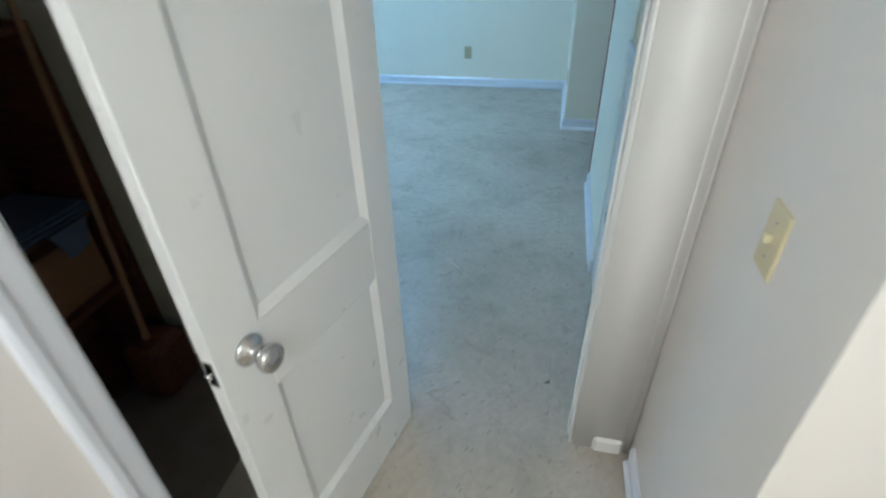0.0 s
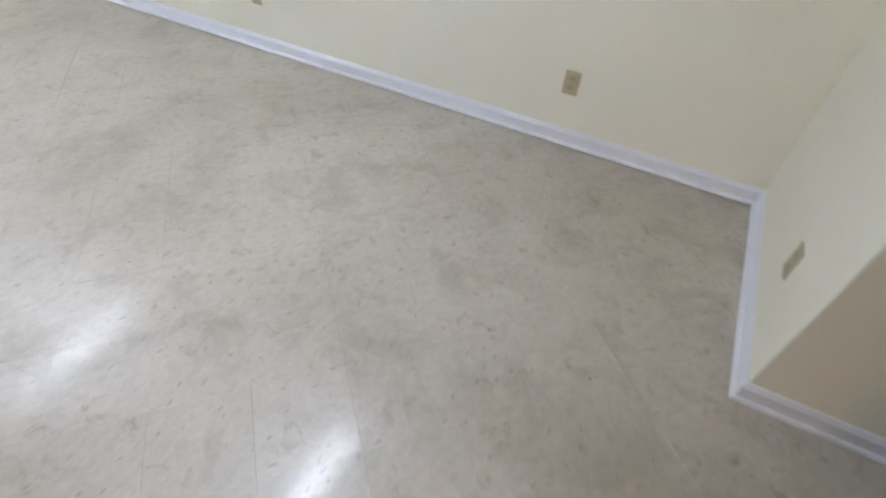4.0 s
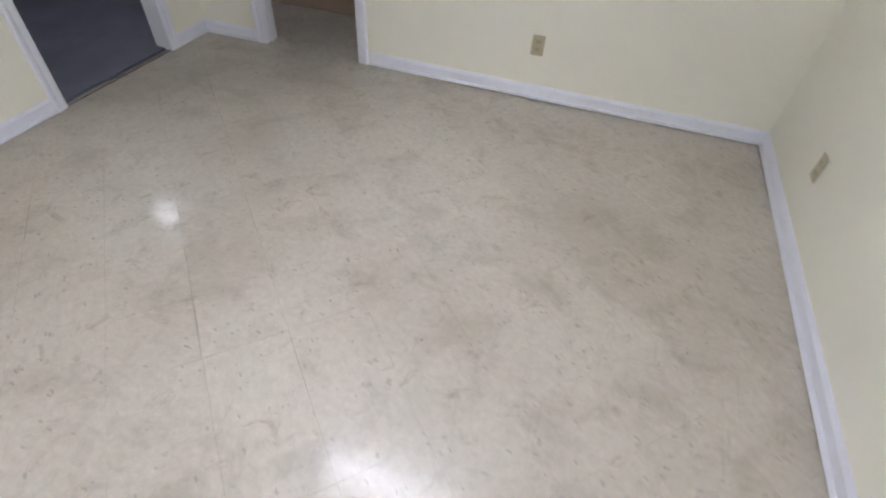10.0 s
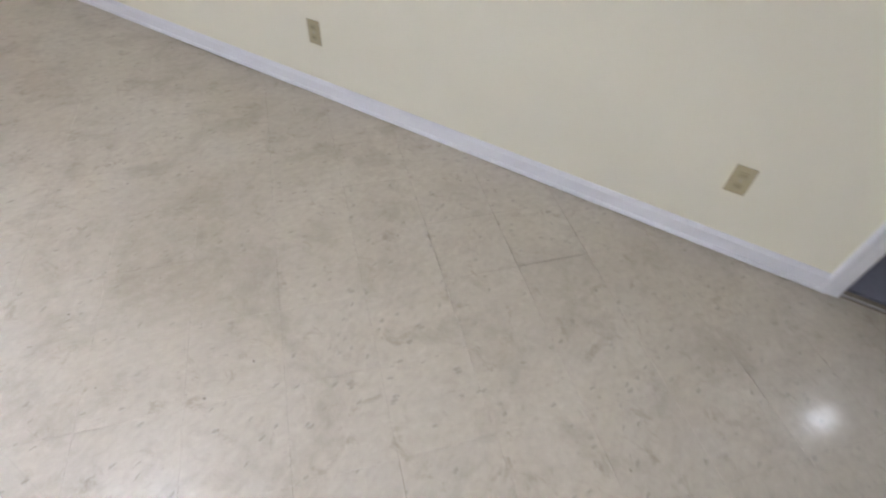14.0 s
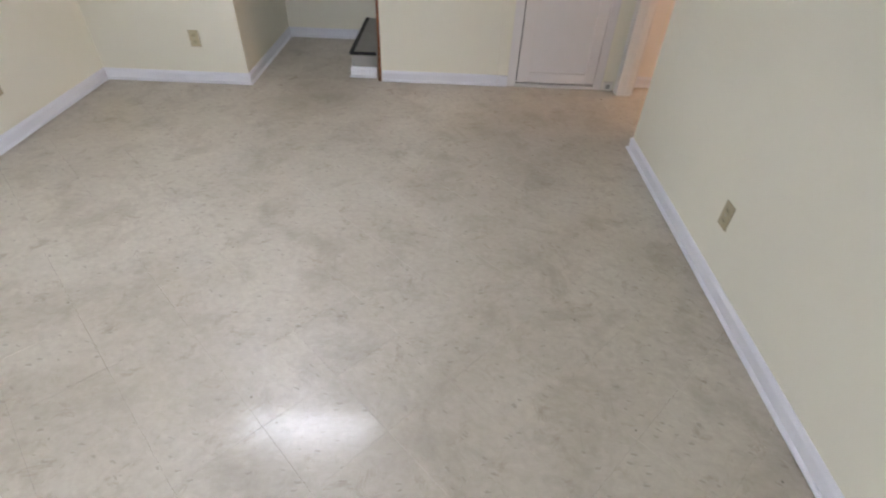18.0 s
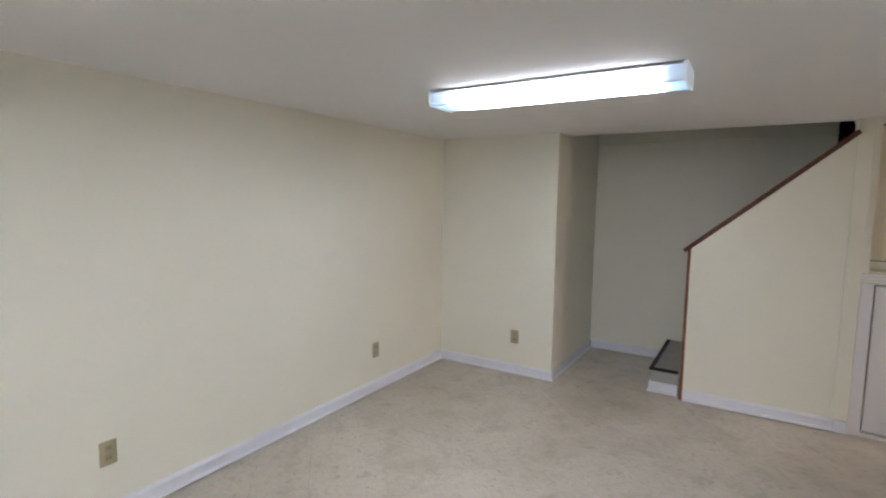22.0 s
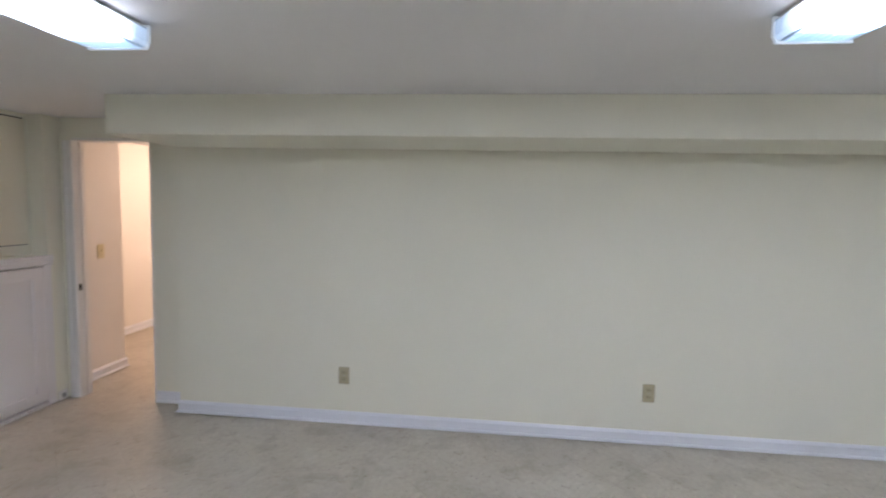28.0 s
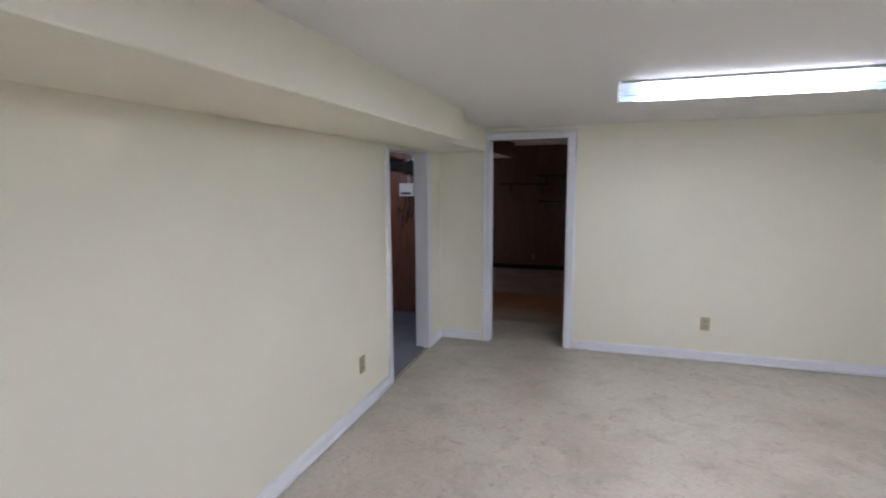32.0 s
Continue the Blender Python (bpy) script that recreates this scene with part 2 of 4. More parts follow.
    bump(nt, b, math_node("MULTIPLY_ADD", noise_of(nt, chip, 70, 2), 0.2, noise_of(nt, at, 9, 3)), 0.22, 0.0012)
    wavy = nt.nodes.new("ShaderNodeBump")
    wavy.inputs["Strength"].default_value, wavy.inputs["Distance"].default_value = 0.6, 0.0009
    nt.links.new(noise_of(nt, at, 30, 4, 0.65), wavy.inputs["Height"])
    nt.links.new(wavy.outputs[0], b.inputs["Coat Normal"])
    return m


def glow(name, colour, strength):
    m, nt, b = material(name)
    b.inputs["Base Color"].default_value = (0.9, 0.9, 0.9, 1)
    b.inputs["Roughness"].default_value = 0.3
    b.inputs["Emission Color"].default_value = (*colour, 1)
    b.inputs["Emission Strength"].default_value = strength
    return m


def tube_glow(name, strength, rim_share, end_share):
    """Acrylic over two tubes: bright along the middle, bluish and dim where the tubes end."""
    m, nt, b = material(name)
    tc = nt.nodes.new("ShaderNodeTexCoord")
    sep = nt.nodes.new("ShaderNodeSeparateXYZ")
    nt.links.new(tc.outputs["Object"], sep.inputs[0])
    size = nt.nodes.new("ShaderNodeMath")
    size.operation = "ABSOLUTE"
    nt.links.new(sep.outputs[0], size.inputs[0])
    wave = noise_of(nt, tc.outputs["Object"], 14.0, 2)
    reach = nt.nodes.new("ShaderNodeMath")
    reach.operation = "MULTIPLY_ADD"
    reach.inputs[1].default_value = 0.10
    nt.links.new(wave, reach.inputs[0])
    nt.links.new(size.outputs[0], reach.inputs[2])
    full = ramp(nt, reach.outputs[0], [(0.50, 1.0), (0.56, end_share * 3.0), (0.60, end_share * 1.4), (0.64, end_share)])
    power = nt.nodes.new("ShaderNodeMath")
    power.operation = "MULTIPLY"
    power.inputs[1].default_value = strength
    rim = nt.nodes.new("ShaderNodeMath")
    rim.operation = "ABSOLUTE"
    nt.links.new(sep.outputs[1], rim.inputs[0])
    inner = ramp(nt, rim.outputs[0], [(0.080, 1.0), (0.096, rim_share)])
    # dimmer above the tubes, towards the ceiling
    deep = ramp(nt, sep.outputs[2], [(-0.046, 1.0), (-0.034, 0.13), (-0.016, 0.05)])
    across = nt.nodes.new("ShaderNodeMath")
    across.operation = "MULTIPLY"
    nt.links.new(inner, across.inputs[0])
    nt.links.new(deep, across.inputs[1])
    both = nt.nodes.new("ShaderNodeMath")
    both.operation = "MULTIPLY"
    nt.links.new(full, both.inputs[0])
    nt.links.new(across.outputs[0], both.inputs[1])
    nt.links.new(both.outputs[0], power.inputs[0])
    tint = mix(nt, ramp(nt, both.outputs[0], [(0.02, 1.0), (0.3, 0.0)]), (0.82, 0.86, 1.0), (0.32, 0.60, 1.0))
    b.inputs["Base Color"].default_value = (0.85, 0.88, 0.92, 1)
    b.inputs["Roughness"].default_value = 0.3
    nt.links.new(tint, b.inputs["Emission Color"])
    nt.links.new(power.outputs[0], b.inputs["Emission Strength"])
    return m


FLOOR_LOW, FLOOR_HIGH = (0.481, 0.437, 0.361), (0.534, 0.490, 0.410)
M_WALL = paint("cream_wall_paint", (0.80, 0.775, 0.655), 0.55, 0.035)
# wall cream turned yellower: the niche's warm shade is in the colour
M_HATCH = paint("warm_shade_hatch_paint", (0.80, 0.745, 0.60), 0.5, 0.04)
M_CEIL = paint("white_ceiling_paint", (0.79, 0.775, 0.77), 0.85, 0.03)
M_TRIM = paint("white_trim_paint", (0.765, 0.772, 0.82), 0.35, 0.04, 120, 0.0004)
M_TRIM_OLD = paint("worn_white_trim_paint", (0.80, 0.775, 0.74), 0.38, 0.06, 120, 0.0004, (0.45, 0.38, 0.30))
M_CAB = paint("white_cabinet_paint", (0.76, 0.735, 0.73), 0.4, 0.05, 140, 0.0004)
M_HALL = paint("pale_hall_paint", (0.80, 0.755, 0.70), 0.5, 0.04)
M_DOOR = paint("white_door_paint", (0.80, 0.79, 0.77), 0.33, 0.04, 150, 0.0004)
M_TREAD = paint("grey_tread_paint", (0.30, 0.29, 0.262), 0.5, 0.2, 160, 0.0006, (0.12, 0.11, 0.1))
M_RISER = paint("grey_riser_paint", (0.36, 0.355, 0.34), 0.5, 0.08, 160, 0.0005)
M_BLACK = plain("black_rubber", (0.006, 0.006, 0.0065), 0.7)
M_GAP = plain("dark_void", (0.01, 0.009, 0.008), 0.9)
M_RAIL = wood("brown_stained_wood", (0.055, 0.017, 0.007), (0.15, 0.05, 0.02), (20, 3, 20), 0.4)
M_POST = wood("reddish_stained_wood", (0.13, 0.04, 0.013), (0.27, 0.095, 0.034), (20, 20, 2), 0.4)
M_PANEL = wood("walnut_panelling", (0.195, 0.082, 0.054), (0.235, 0.100, 0.066), (3, 3, 0.6), 0.3)
M_PANEL_DARK = wood("dark_panelling", (0.10, 0.060, 0.045), (0.15, 0.088, 0.064), (6, 6, 0.8), 0.4)
M_DARKWOOD = wood("near_black_shelf_wood", (0.018, 0.011, 0.008), (0.035, 0.020, 0.014), (14, 3, 14), 0.6)
M_SHELF = wood("old_shelf_wood", (0.055, 0.020, 0.008), (0.15, 0.055, 0.02), (14, 3, 14), 0.6)
M_VINYL = vinyl("beige_vinyl_tile")
M_GROUT = plain("tile_joint", (0.20, 0.168, 0.128), 0.8)
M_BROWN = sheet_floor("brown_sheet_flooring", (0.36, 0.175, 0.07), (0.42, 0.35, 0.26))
M_BAR = wood("reddish_bar_wood", (0.17, 0.062, 0.036), (0.36, 0.14, 0.08), (9, 9, 0.9), 0.35)
M_GREYC = carpet("grey_carpet", (0.33, 0.285, 0.265), (0.45, 0.39, 0.365))
M_BLUEC = carpet("blue_grey_carpet", (0.10, 0.105, 0.135), (0.17, 0.175, 0.22))
M_PLATE = plain("tan_plastic", (0.44, 0.385, 0.245), 0.4, 0.05)
M_SOCKET = plain("tan_socket_plastic", (0.39, 0.34, 0.215), 0.4, 0.05)
M_SLOT = plain("socket_slot", (0.13, 0.105, 0.06), 0.6)
M_IVORY = plain("ivory_plastic", (0.66, 0.58, 0.36), 0.35, 0.04)
M_CHROME = metal("brushed_nickel", (0.56, 0.55, 0.54), 0.1)
M_STEEL = metal("dull_steel", (0.45, 0.43, 0.40), 0.4)
M_DARKSTEEL = metal("tarnished_steel", (0.16, 0.14, 0.12), 0.4)
M_IRON = metal("black_iron", (0.05, 0.045, 0.04), 0.5)
M_LENS = tube_glow("lit_acrylic_lens", TUBE, 0.03, 0.018)
M_LENS_SIDE = tube_glow("lit_acrylic_side", 8.0, 0.999, 0.06)
M_CAP = glow("lit_end_cap", (0.72, 0.84, 1.0), 0.3)
M_BLUE = plain("blue_cloth", (0.10, 0.13, 0.22), 0.9, 0.2, 60)
M_CARD = plain("brown_cardboard", (0.30, 0.18, 0.09), 0.8)
M_WHITEBOX = plain("white_enamel", (0.75, 0.75, 0.75), 0.4, 0.04)
M_CABLE = plain("black_cable", (0.02, 0.02, 0.02), 0.5)
M_INSUL = plain("black_duct_and_shadow", (0.006, 0.006, 0.007), 0.95, 0.3, 40)
M_COUNTER = plain("grey_laminate", (0.34, 0.32, 0.31), 0.35, 0.1)
M_CONCRETE = plain("dusty_concrete", (0.22, 0.20, 0.17), 0.85, 0.25, 8)
# navy paints in the darkness upstairs; also the bar post's own colour
M_NAVY = plain("shade_and_post_navy", (0.045, 0.045, 0.06), 0.7)
M_UPPER = paint("dimness_tinted_paint", (0.42, 0.42, 0.50), 0.6)
M_CLOTH = plain("pale_curtain_cloth", (0.50, 0.48, 0.46), 0.9)
M_GREYLEG = plain("grey_painted_metal", (0.30, 0.30, 0.33), 0.45)


# ---- building helpers ----
def cut(bm, bevel=0.0, segments=1):
    if bevel:
        bmesh.ops.bevel(bm, geom=bm.edges[:], offset=bevel, segments=segments, affect="EDGES", clamp_overlap=True)
    return bm


def box(x0, x1, y0, y1, z0, z1, bevel=0.0, bm=None, segments=1):
    own = bmesh.new()
    c = [own.verts.new((x, y, z)) for x in (x0, x1) for y in (y0, y1) for z in (z0, z1)]
    for f in ((0, 1, 3, 2), (4, 6, 7, 5), (0, 4, 5, 1), (2, 3, 7, 6), (0, 2, 6, 4), (1, 5, 7, 3)):
        own.faces.new([c[i] for i in f])
    bmesh.ops.recalc_face_normals(own, faces=own.faces[:])
    cut(own, bevel, segments)
    if bm is None:
        return own
    return join(bm, own)


def join(bm, other, m=None):
    if m is not None:
        bmesh.ops.transform(other, matrix=m, verts=other.verts[:])
    data = bpy.data.meshes.new("joined")
    other.to_mesh(data)
    other.free()
    bm.from_mesh(data)
    bpy.data.meshes.remove(data)
    return bm


def boxes(*rows, bevel=0.0):
    bm = bmesh.new()
    for r in rows:
        box(*r, bevel=bevel, bm=bm)
    return bm


def rod(p, q, radius, sides=14, taper=1.0, bm=None):
    own = bmesh.new()
    p, q = Vector(p), Vector(q)
    d = q - p
    bmesh.ops.create_cone(own, cap_ends=True, segments=sides, radius1=radius, radius2=radius * taper, depth=d.length)
    m = Matrix.Translation((p + q) / 2) @ d.to_track_quat("Z", "Y").to_matrix().to_4x4()
    bmesh.ops.transform(own, matrix=m, verts=own.verts[:])
    return own if bm is None else join(bm, own)


def lathe(profile, sides=24):
    """Turned shape round z from (radius, height) rows."""
    bm = bmesh.new()
    rings = [[bm.verts.new((r * math.cos(a), r * math.sin(a), h)) for a in (2 * math.pi * k / sides for k in range(sides))] for r, h in profile]
    for a, b in zip(rings, rings[1:]):
        for k in range(sides):
            bm.faces.new((a[k], a[(k + 1) % sides], b[(k + 1) % sides], b[k]))
    bm.faces.new(rings[0][::-1])
    bm.faces.new(rings[-1])
    return bm


def prism(points, axis, lo, hi):
    """A flat outline of two coordinates, pushed along an axis."""
    bm = bmesh.new()
    place = {"x": lambda a, b, h: (h, a, b), "y": lambda a, b, h: (a, h, b), "z": lambda a, b, h: (a, b, h)}[axis]
    lows = [bm.verts.new(place(a, b, lo)) for a, b in points]
    tops = [bm.verts.new(place(a, b, hi)) for a, b in points]
    n = len(points)
    bm.faces.new(lows)
    bm.faces.new(tops)
    for k in range(n):
        bm.faces.new((lows[k], lows[(k + 1) % n], tops[(k + 1) % n], tops[k]))
    bmesh.ops.recalc_face_normals(bm, faces=bm.faces[:])
    return bm


def mesh_of(name, bm, mat, smooth=False):
    data = bpy.data.meshes.new(name)
    bm.to_mesh(data)
    bm.free()
    data.materials.append(mat)
    if smooth:
        for p in data.polygons:
            p.use_smooth = True
    return data


def part(name, bm, mat, parent, label="", smooth=False):
    ob = new(name, mesh_of(name, bm, mat, smooth))
    ob.parent = parent
    if label:
        ob["label"] = label
    return ob


def solid(name, bm, mat, label, category="", kind="structure", group=""):
    ob = new(name, mesh_of(name, bm, mat))
    return tagged(ob, label, category or name.split("_")[0], group, kind)


def thing(name, at, label, category, group="", kind="", turn=0.0):
    ob = new(name)
    ob.matrix_world = pose(*at, 0, 0, turn)
    ob.empty_display_size = 0.1
    return tagged(ob, label, category, group, kind)


# ---- shell ----
def shell():
    top = CEIL + 0.12
    solid("wall_west", box(-0.12, 0, SOUTH - 0.12, 1.36, -0.02, top), M_WALL, "long cream painted basement wall with four outlets", "wall")
    solid("wall_north", boxes((0, 1.115, 0, 0.12, -0.02, top), (0.99, 1.115, 0.12, BACK_Y, -0.02, top)), M_WALL,
          "cream painted wall corner beside the stair nook", "wall")
    solid("wall_stair_back", boxes((0, 3.05, BACK_Y, BACK_Y + 0.12, -0.02, 2.11), (3.05, 3.46, BACK_Y, BACK_Y + 0.12, -0.02, 1.62),
          (3.46, 5.0, BACK_Y, BACK_Y + 0.12, -0.02, 2.11)), M_WALL, "cream wall behind the stairs, in shade", "wall")
    solid("wall_stair_upper", boxes((0.9, 3.05, BACK_Y - 0.02, BACK_Y + 0.12, 2.112, 3.6)), M_WALL, "upper stairwell wall in shade", "wall")
    # wall colour greyed and blued to carry the dimness of the stair top
    solid("wall_stair_landing", boxes((3.46, 4.4, BACK_Y - 0.02, BACK_Y + 0.12, 2.112, 3.6)), M_UPPER, "wall at the stair top, dimness set in its bluish grey", "wall")
    # near-black walls stand for the missing light in this passage
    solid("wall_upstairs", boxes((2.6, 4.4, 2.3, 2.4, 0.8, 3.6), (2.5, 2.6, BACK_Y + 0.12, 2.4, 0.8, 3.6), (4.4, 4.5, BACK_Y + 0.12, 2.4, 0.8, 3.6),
          (2.6, 4.4, BACK_Y + 0.12, 2.3, 1.5, 1.62)), M_NAVY, "upstairs passage behind the stairs, its darkness painted in navy", "wall")
    solid("ceiling_stair", boxes((0.9, 4.5, STAIR_Y + 0.1, 2.4, 3.6, 3.7), (4.4, 4.5, 0.3, BACK_Y, CEIL + 0.12, 3.6), (0.9, 0.99, 0.3, BACK_Y, CEIL + 0.12, 3.6),
          (0.99, 4.4, 0.3, 0.36, CEIL + 0.13, 3.6)), M_CEIL, "plain ceiling over the stairwell", "ceiling")
    # stair wall: sloped top, then full height, then the niche
    slope = [(2.12, 0), (3.165, 0), (3.165, CEIL + 0.1), (3.04, CEIL + 0.1), (3.04, 1.985), (2.12, 1.195)]
    solid("wall_stair_side", prism(slope, "y", STAIR_Y, STAIR_Y + 0.1), M_WALL, "cream half wall following the stair slope", "wall")
    solid("wall_niche_west", box(3.13, 3.163, STAIR_Y + 0.1, 0.42, 0, top), M_WALL, "cream side of the hatch niche by the stairs", "wall")
    solid("wall_niche_east", box(3.875, RECESS, STAIR_Y, 0.42, 0, top), M_WALL, "cream pier between the hatch niche and the hall door", "wall")
    solid("wall_niche_sill", box(3.155, 3.875, 0.305, 0.32, 1.06, 1.172), M_WALL, "narrow cream strip below the hatch", "wall")
    solid("wall_niche_back", box(3.155, 3.875, 0.40, 0.42, 0, top), M_WALL, "plain wall behind the hatch", "wall")
    # recessed wall with the hall doorway
    solid("wall_recess", boxes((RECESS, RECESS + 0.1, -0.82, -0.54, 0, top), (RECESS, RECESS + 0.1, 0.09, 0.42, 0, top), (RECESS, RECESS + 0.1, -0.54, 0.09, 1.955, top)),
          M_WALL, "cream recessed wall with the hall doorway", "wall")
    solid("wall_east", boxes((EAST, EAST + 0.12, -6.54, -0.82, -0.02, top), (EAST, EAST + 0.12, -7.425, -6.54, 1.86, top), (EAST, EAST + 0.12, SOUTH - 0.12, -7.425, -0.02, top),
          (EAST + 0.12, RECESS + 0.1, -0.94, -0.82, -0.02, top)), M_WALL, "long cream wall under the boxed duct with three outlets", "wall")
    solid("wall_south", boxes((0, 2.607, SOUTH - 0.12, SOUTH, -0.02, top), (3.365, EAST, SOUTH - 0.12, SOUTH, -0.02, top), (2.607, 3.365, SOUTH - 0.12, SOUTH, 2.0, top)),
          M_WALL, "cream end wall with an open doorway", "wall")
    solid("ceiling", boxes((0, RECESS, SOUTH, STAIR_Y + 0.1, CEIL, CEIL + 0.12), (3.05, RECESS, STAIR_Y + 0.1, 0.42, CEIL, CEIL + 0.12)), M_CEIL,
          "flat white painted basement ceiling", "ceiling")
    solid("ceiling_box", boxes((3.25, EAST, -6.46, -0.82, 1.88, CEIL), (3.40, EAST, SOUTH, -6.46, 1.883, CEIL), bevel=0.004), M_WALL,
          "cream boxed-in duct along the wall top", "soffit")
    # hall
    solid("wall_hall_north", boxes((RECESS + 0.1, 4.71, HALL_N, 1.06, 0, 2.25), (4.71, 6.7, 1.06, 1.18, 0, 2.25)), M_HALL, "pale hall wall lit by a warm lamp", "wall")
    solid("wall_hall_south", boxes((4.83, 6.7, HALL_S - 0.1, HALL_S, 0, 2.25), (RECESS + 0.1, 4.23, HALL_S - 0.1, HALL_S, 0, 2.25), (4.23, 4.83, HALL_S - 0.1, HALL_S, 1.98, 2.25)),
          M_HALL, "pale hall wall with a storage closet opening", "wall")
    solid("wall_hall_east", box(6.7, 6.8, HALL_S - 0.1, 1.18, 0, 2.25), M_HALL, "pale end wall of the hall", "wall")
    solid("ceiling_hall", box(RECESS + 0.1, 6.7, HALL_S - 0.1, 1.06, 2.15, 2.25), M_CEIL, "white hall ceiling", "ceiling")
    # storage closet
    solid("wall_closet", boxes((EAST + 0.12, 5.4, -2.0, -1.9, 0, 2.25), (5.3, 5.4, -1.9, HALL_S - 0.1, 0, 2.25)), M_SHELF, "dark unpainted board walls of a closet", "wall")
    solid("ceiling_closet", box(EAST + 0.12, 5.4, -2.0, HALL_S - 0.1, 2.15, 2.25), M_CEIL, "closet ceiling", "ceiling")
    solid("floor_closet", box(EAST + 0.12, 5.3, -1.9, -1.01, -0.03, 0.002), M_CONCRETE, "dusty bare concrete closet floor", "floor")
    # side room with blue carpet
    solid("floor_side_room", box(EAST + 0.05, 6.5, -8.6, -5.2, -0.03, 0.012), M_BLUEC, "worn blue-grey carpet", "floor")
    solid("wall_side_room", boxes((EAST + 0.12, 6.6, -8.72, -8.6, 0, 2.3), (6.5, 6.6, -8.6, -5.1, 0, 2.3), (EAST + 0.12, 6.5, -5.2, -5.1, 0, 2.3)), M_PANEL,
          "reddish walnut panelling in the unlit side room", "wall")
    solid("ceiling_side_room", box(EAST + 0.12, 6.6, -8.72, -5.1, 2.2, 2.3), M_PANEL_DARK, "dark ceiling of the side room", "ceiling")
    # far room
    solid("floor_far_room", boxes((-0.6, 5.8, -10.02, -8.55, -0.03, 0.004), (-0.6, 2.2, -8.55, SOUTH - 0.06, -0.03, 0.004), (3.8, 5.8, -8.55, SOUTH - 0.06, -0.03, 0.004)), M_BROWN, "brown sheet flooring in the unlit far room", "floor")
    solid("floor_far_carpet", box(-0.6, 5.8, -12.0, -10.02, -0.03, 0.012), M_GREYC, "grey carpet at the back of the far room", "floor")
    solid("wall_far_room", boxes((-0.7, 5.12, -12.12, -12.0, 0, 2.4), (5.7, 5.9, -12.12, -12.0, 0, 2.4), (5.12, 5.7, -12.12, -12.0, 0, 1.5), (5.12, 5.7, -12.12, -12.0, 1.98, 2.4),
          (-0.7, -0.6, -12.0, SOUTH - 0.12, 0, 2.4), (5.8, 5.9, -12.0, -8.72, 0, 2.4), (EAST + 0.12, 5.8, -8.84, -8.72, 0, 2.4)), M_PANEL_DARK,
          "dark wood panelling of the unlit far room", "wall")
    solid("ceiling_far_room", box(-0.7, 5.9, -12.12, SOUTH - 0.12, 2.22, 2.34), M_CEIL, "ceiling of the unlit far room", "ceiling")
    solid("floor", boxes((-0.12, RECESS + 0.1, SOUTH - 0.06, 0.0, -0.03, -0.002), (2.2, 3.8, -8.55, SOUTH - 0.06, -0.03, -0.002), (1.115, RECESS + 0.1, 0.0, BACK_Y, -0.03, -0.002), (RECESS + 0.1, 6.7, HALL_S - 0.05, 1.06, -0.03, -0.002), (RECESS + 0.1, 5.3, -1.01, HALL_S - 0.05, -0.03, -0.002)),
          M_GROUT, "worn beige vinyl tile floor laid on the diagonal", "floor")


shell()


# ---- baseboards and casings ----
BASE = [(0, 0), (0.012, 0), (0.012, 0.006), (0.025, 0.006), (0.025, 0.010), (0.023, 0.014), (0.018, 0.019), (0.012, 0.021), (0.0115, 0.064), (0.0155, 0.067), (0.0155, 0.073), (0.010, 0.081), (0.005, 0.089), (0, 0.089)]
CASE = [(0.0, 0.0), (0.010, 0.002), (0.013, 0.012), (0.013, 0.045), (0.019, 0.052), (0.019, 0.068), (0.012, 0.075), (0.0, 0.075)]


def run(profile, start, along, out, up, length, m0=0.0, m1=0.0):
    """A moulding along a line. profile: (outward, upward) rows; m0, m1: mitre of each end by the outward size (or by the upward with a tuple)."""
    start, along, out, up = (Vector(v) for v in (start, along, out, up))
    bm = bmesh.new()

    def ring(base, m):
        k, by = (m if isinstance(m, tuple) else (m, 0))
        return [bm.verts.new(start + along * (base + k * (p[by])) + out * p[0] + up * p[1]) for p in profile]

    a, b = ring(0, m0), ring(length, m1)
    n = len(profile)
    bm.faces.new(a)
    bm.faces.new(b)
    for k in range(n):
        bm.faces.new((a[k], a[(k + 1) % n], b[(k + 1) % n], b[k]))
    bmesh.ops.recalc_face_normals(bm, faces=bm.faces[:])
    return bm


def baseboard(x0, y0, x1, y1, out, m0=0.0, m1=0.0, mat=None, label="white painted baseboard with a shoe moulding"):
    d = Vector((x1 - x0, y1 - y0, 0))
    solid("baseboard", run(BASE, (x0, y0, 0), d.normalized(), (*out, 0), (0, 0, 1), d.length, m0, m1), mat or M_TRIM, label, "baseboard")


baseboard(0, SOUTH, 0, 0, (1, 0), 1, -1)
baseboard(0, 0, 1.115, 0, (0, -1), 1, 1)
baseboard(1.115, 0, 1.115, BACK_Y, (1, 0), -1, -1)
baseboard(1.115, BACK_Y, 1.88, BACK_Y, (0, -1), 1, 0)
baseboard(2.125, STAIR_Y, 3.05, STAIR_Y, (0, -1), 0, 0)
baseboard(EAST, -0.82, EAST, -6.48, (-1, 0), -1, 0)
baseboard(RECESS, -0.545, RECESS, -0.82, (-1, 0), 0, 0)
baseboard(EAST, -7.486, EAST, SOUTH, (-1, 0), 0, -1)
baseboard(EAST, SOUTH, 3.44, SOUTH, (0, 1), 1, 0)
baseboard(2.53, SOUTH, 0, SOUTH, (0, 1), 0, -1)
baseboard(4.16, HALL_N, 4.71, HALL_N, (0, -1), 0, 1)
baseboard(4.71, HALL_N, 4.71, 1.06, (1, 0), -1, -1)
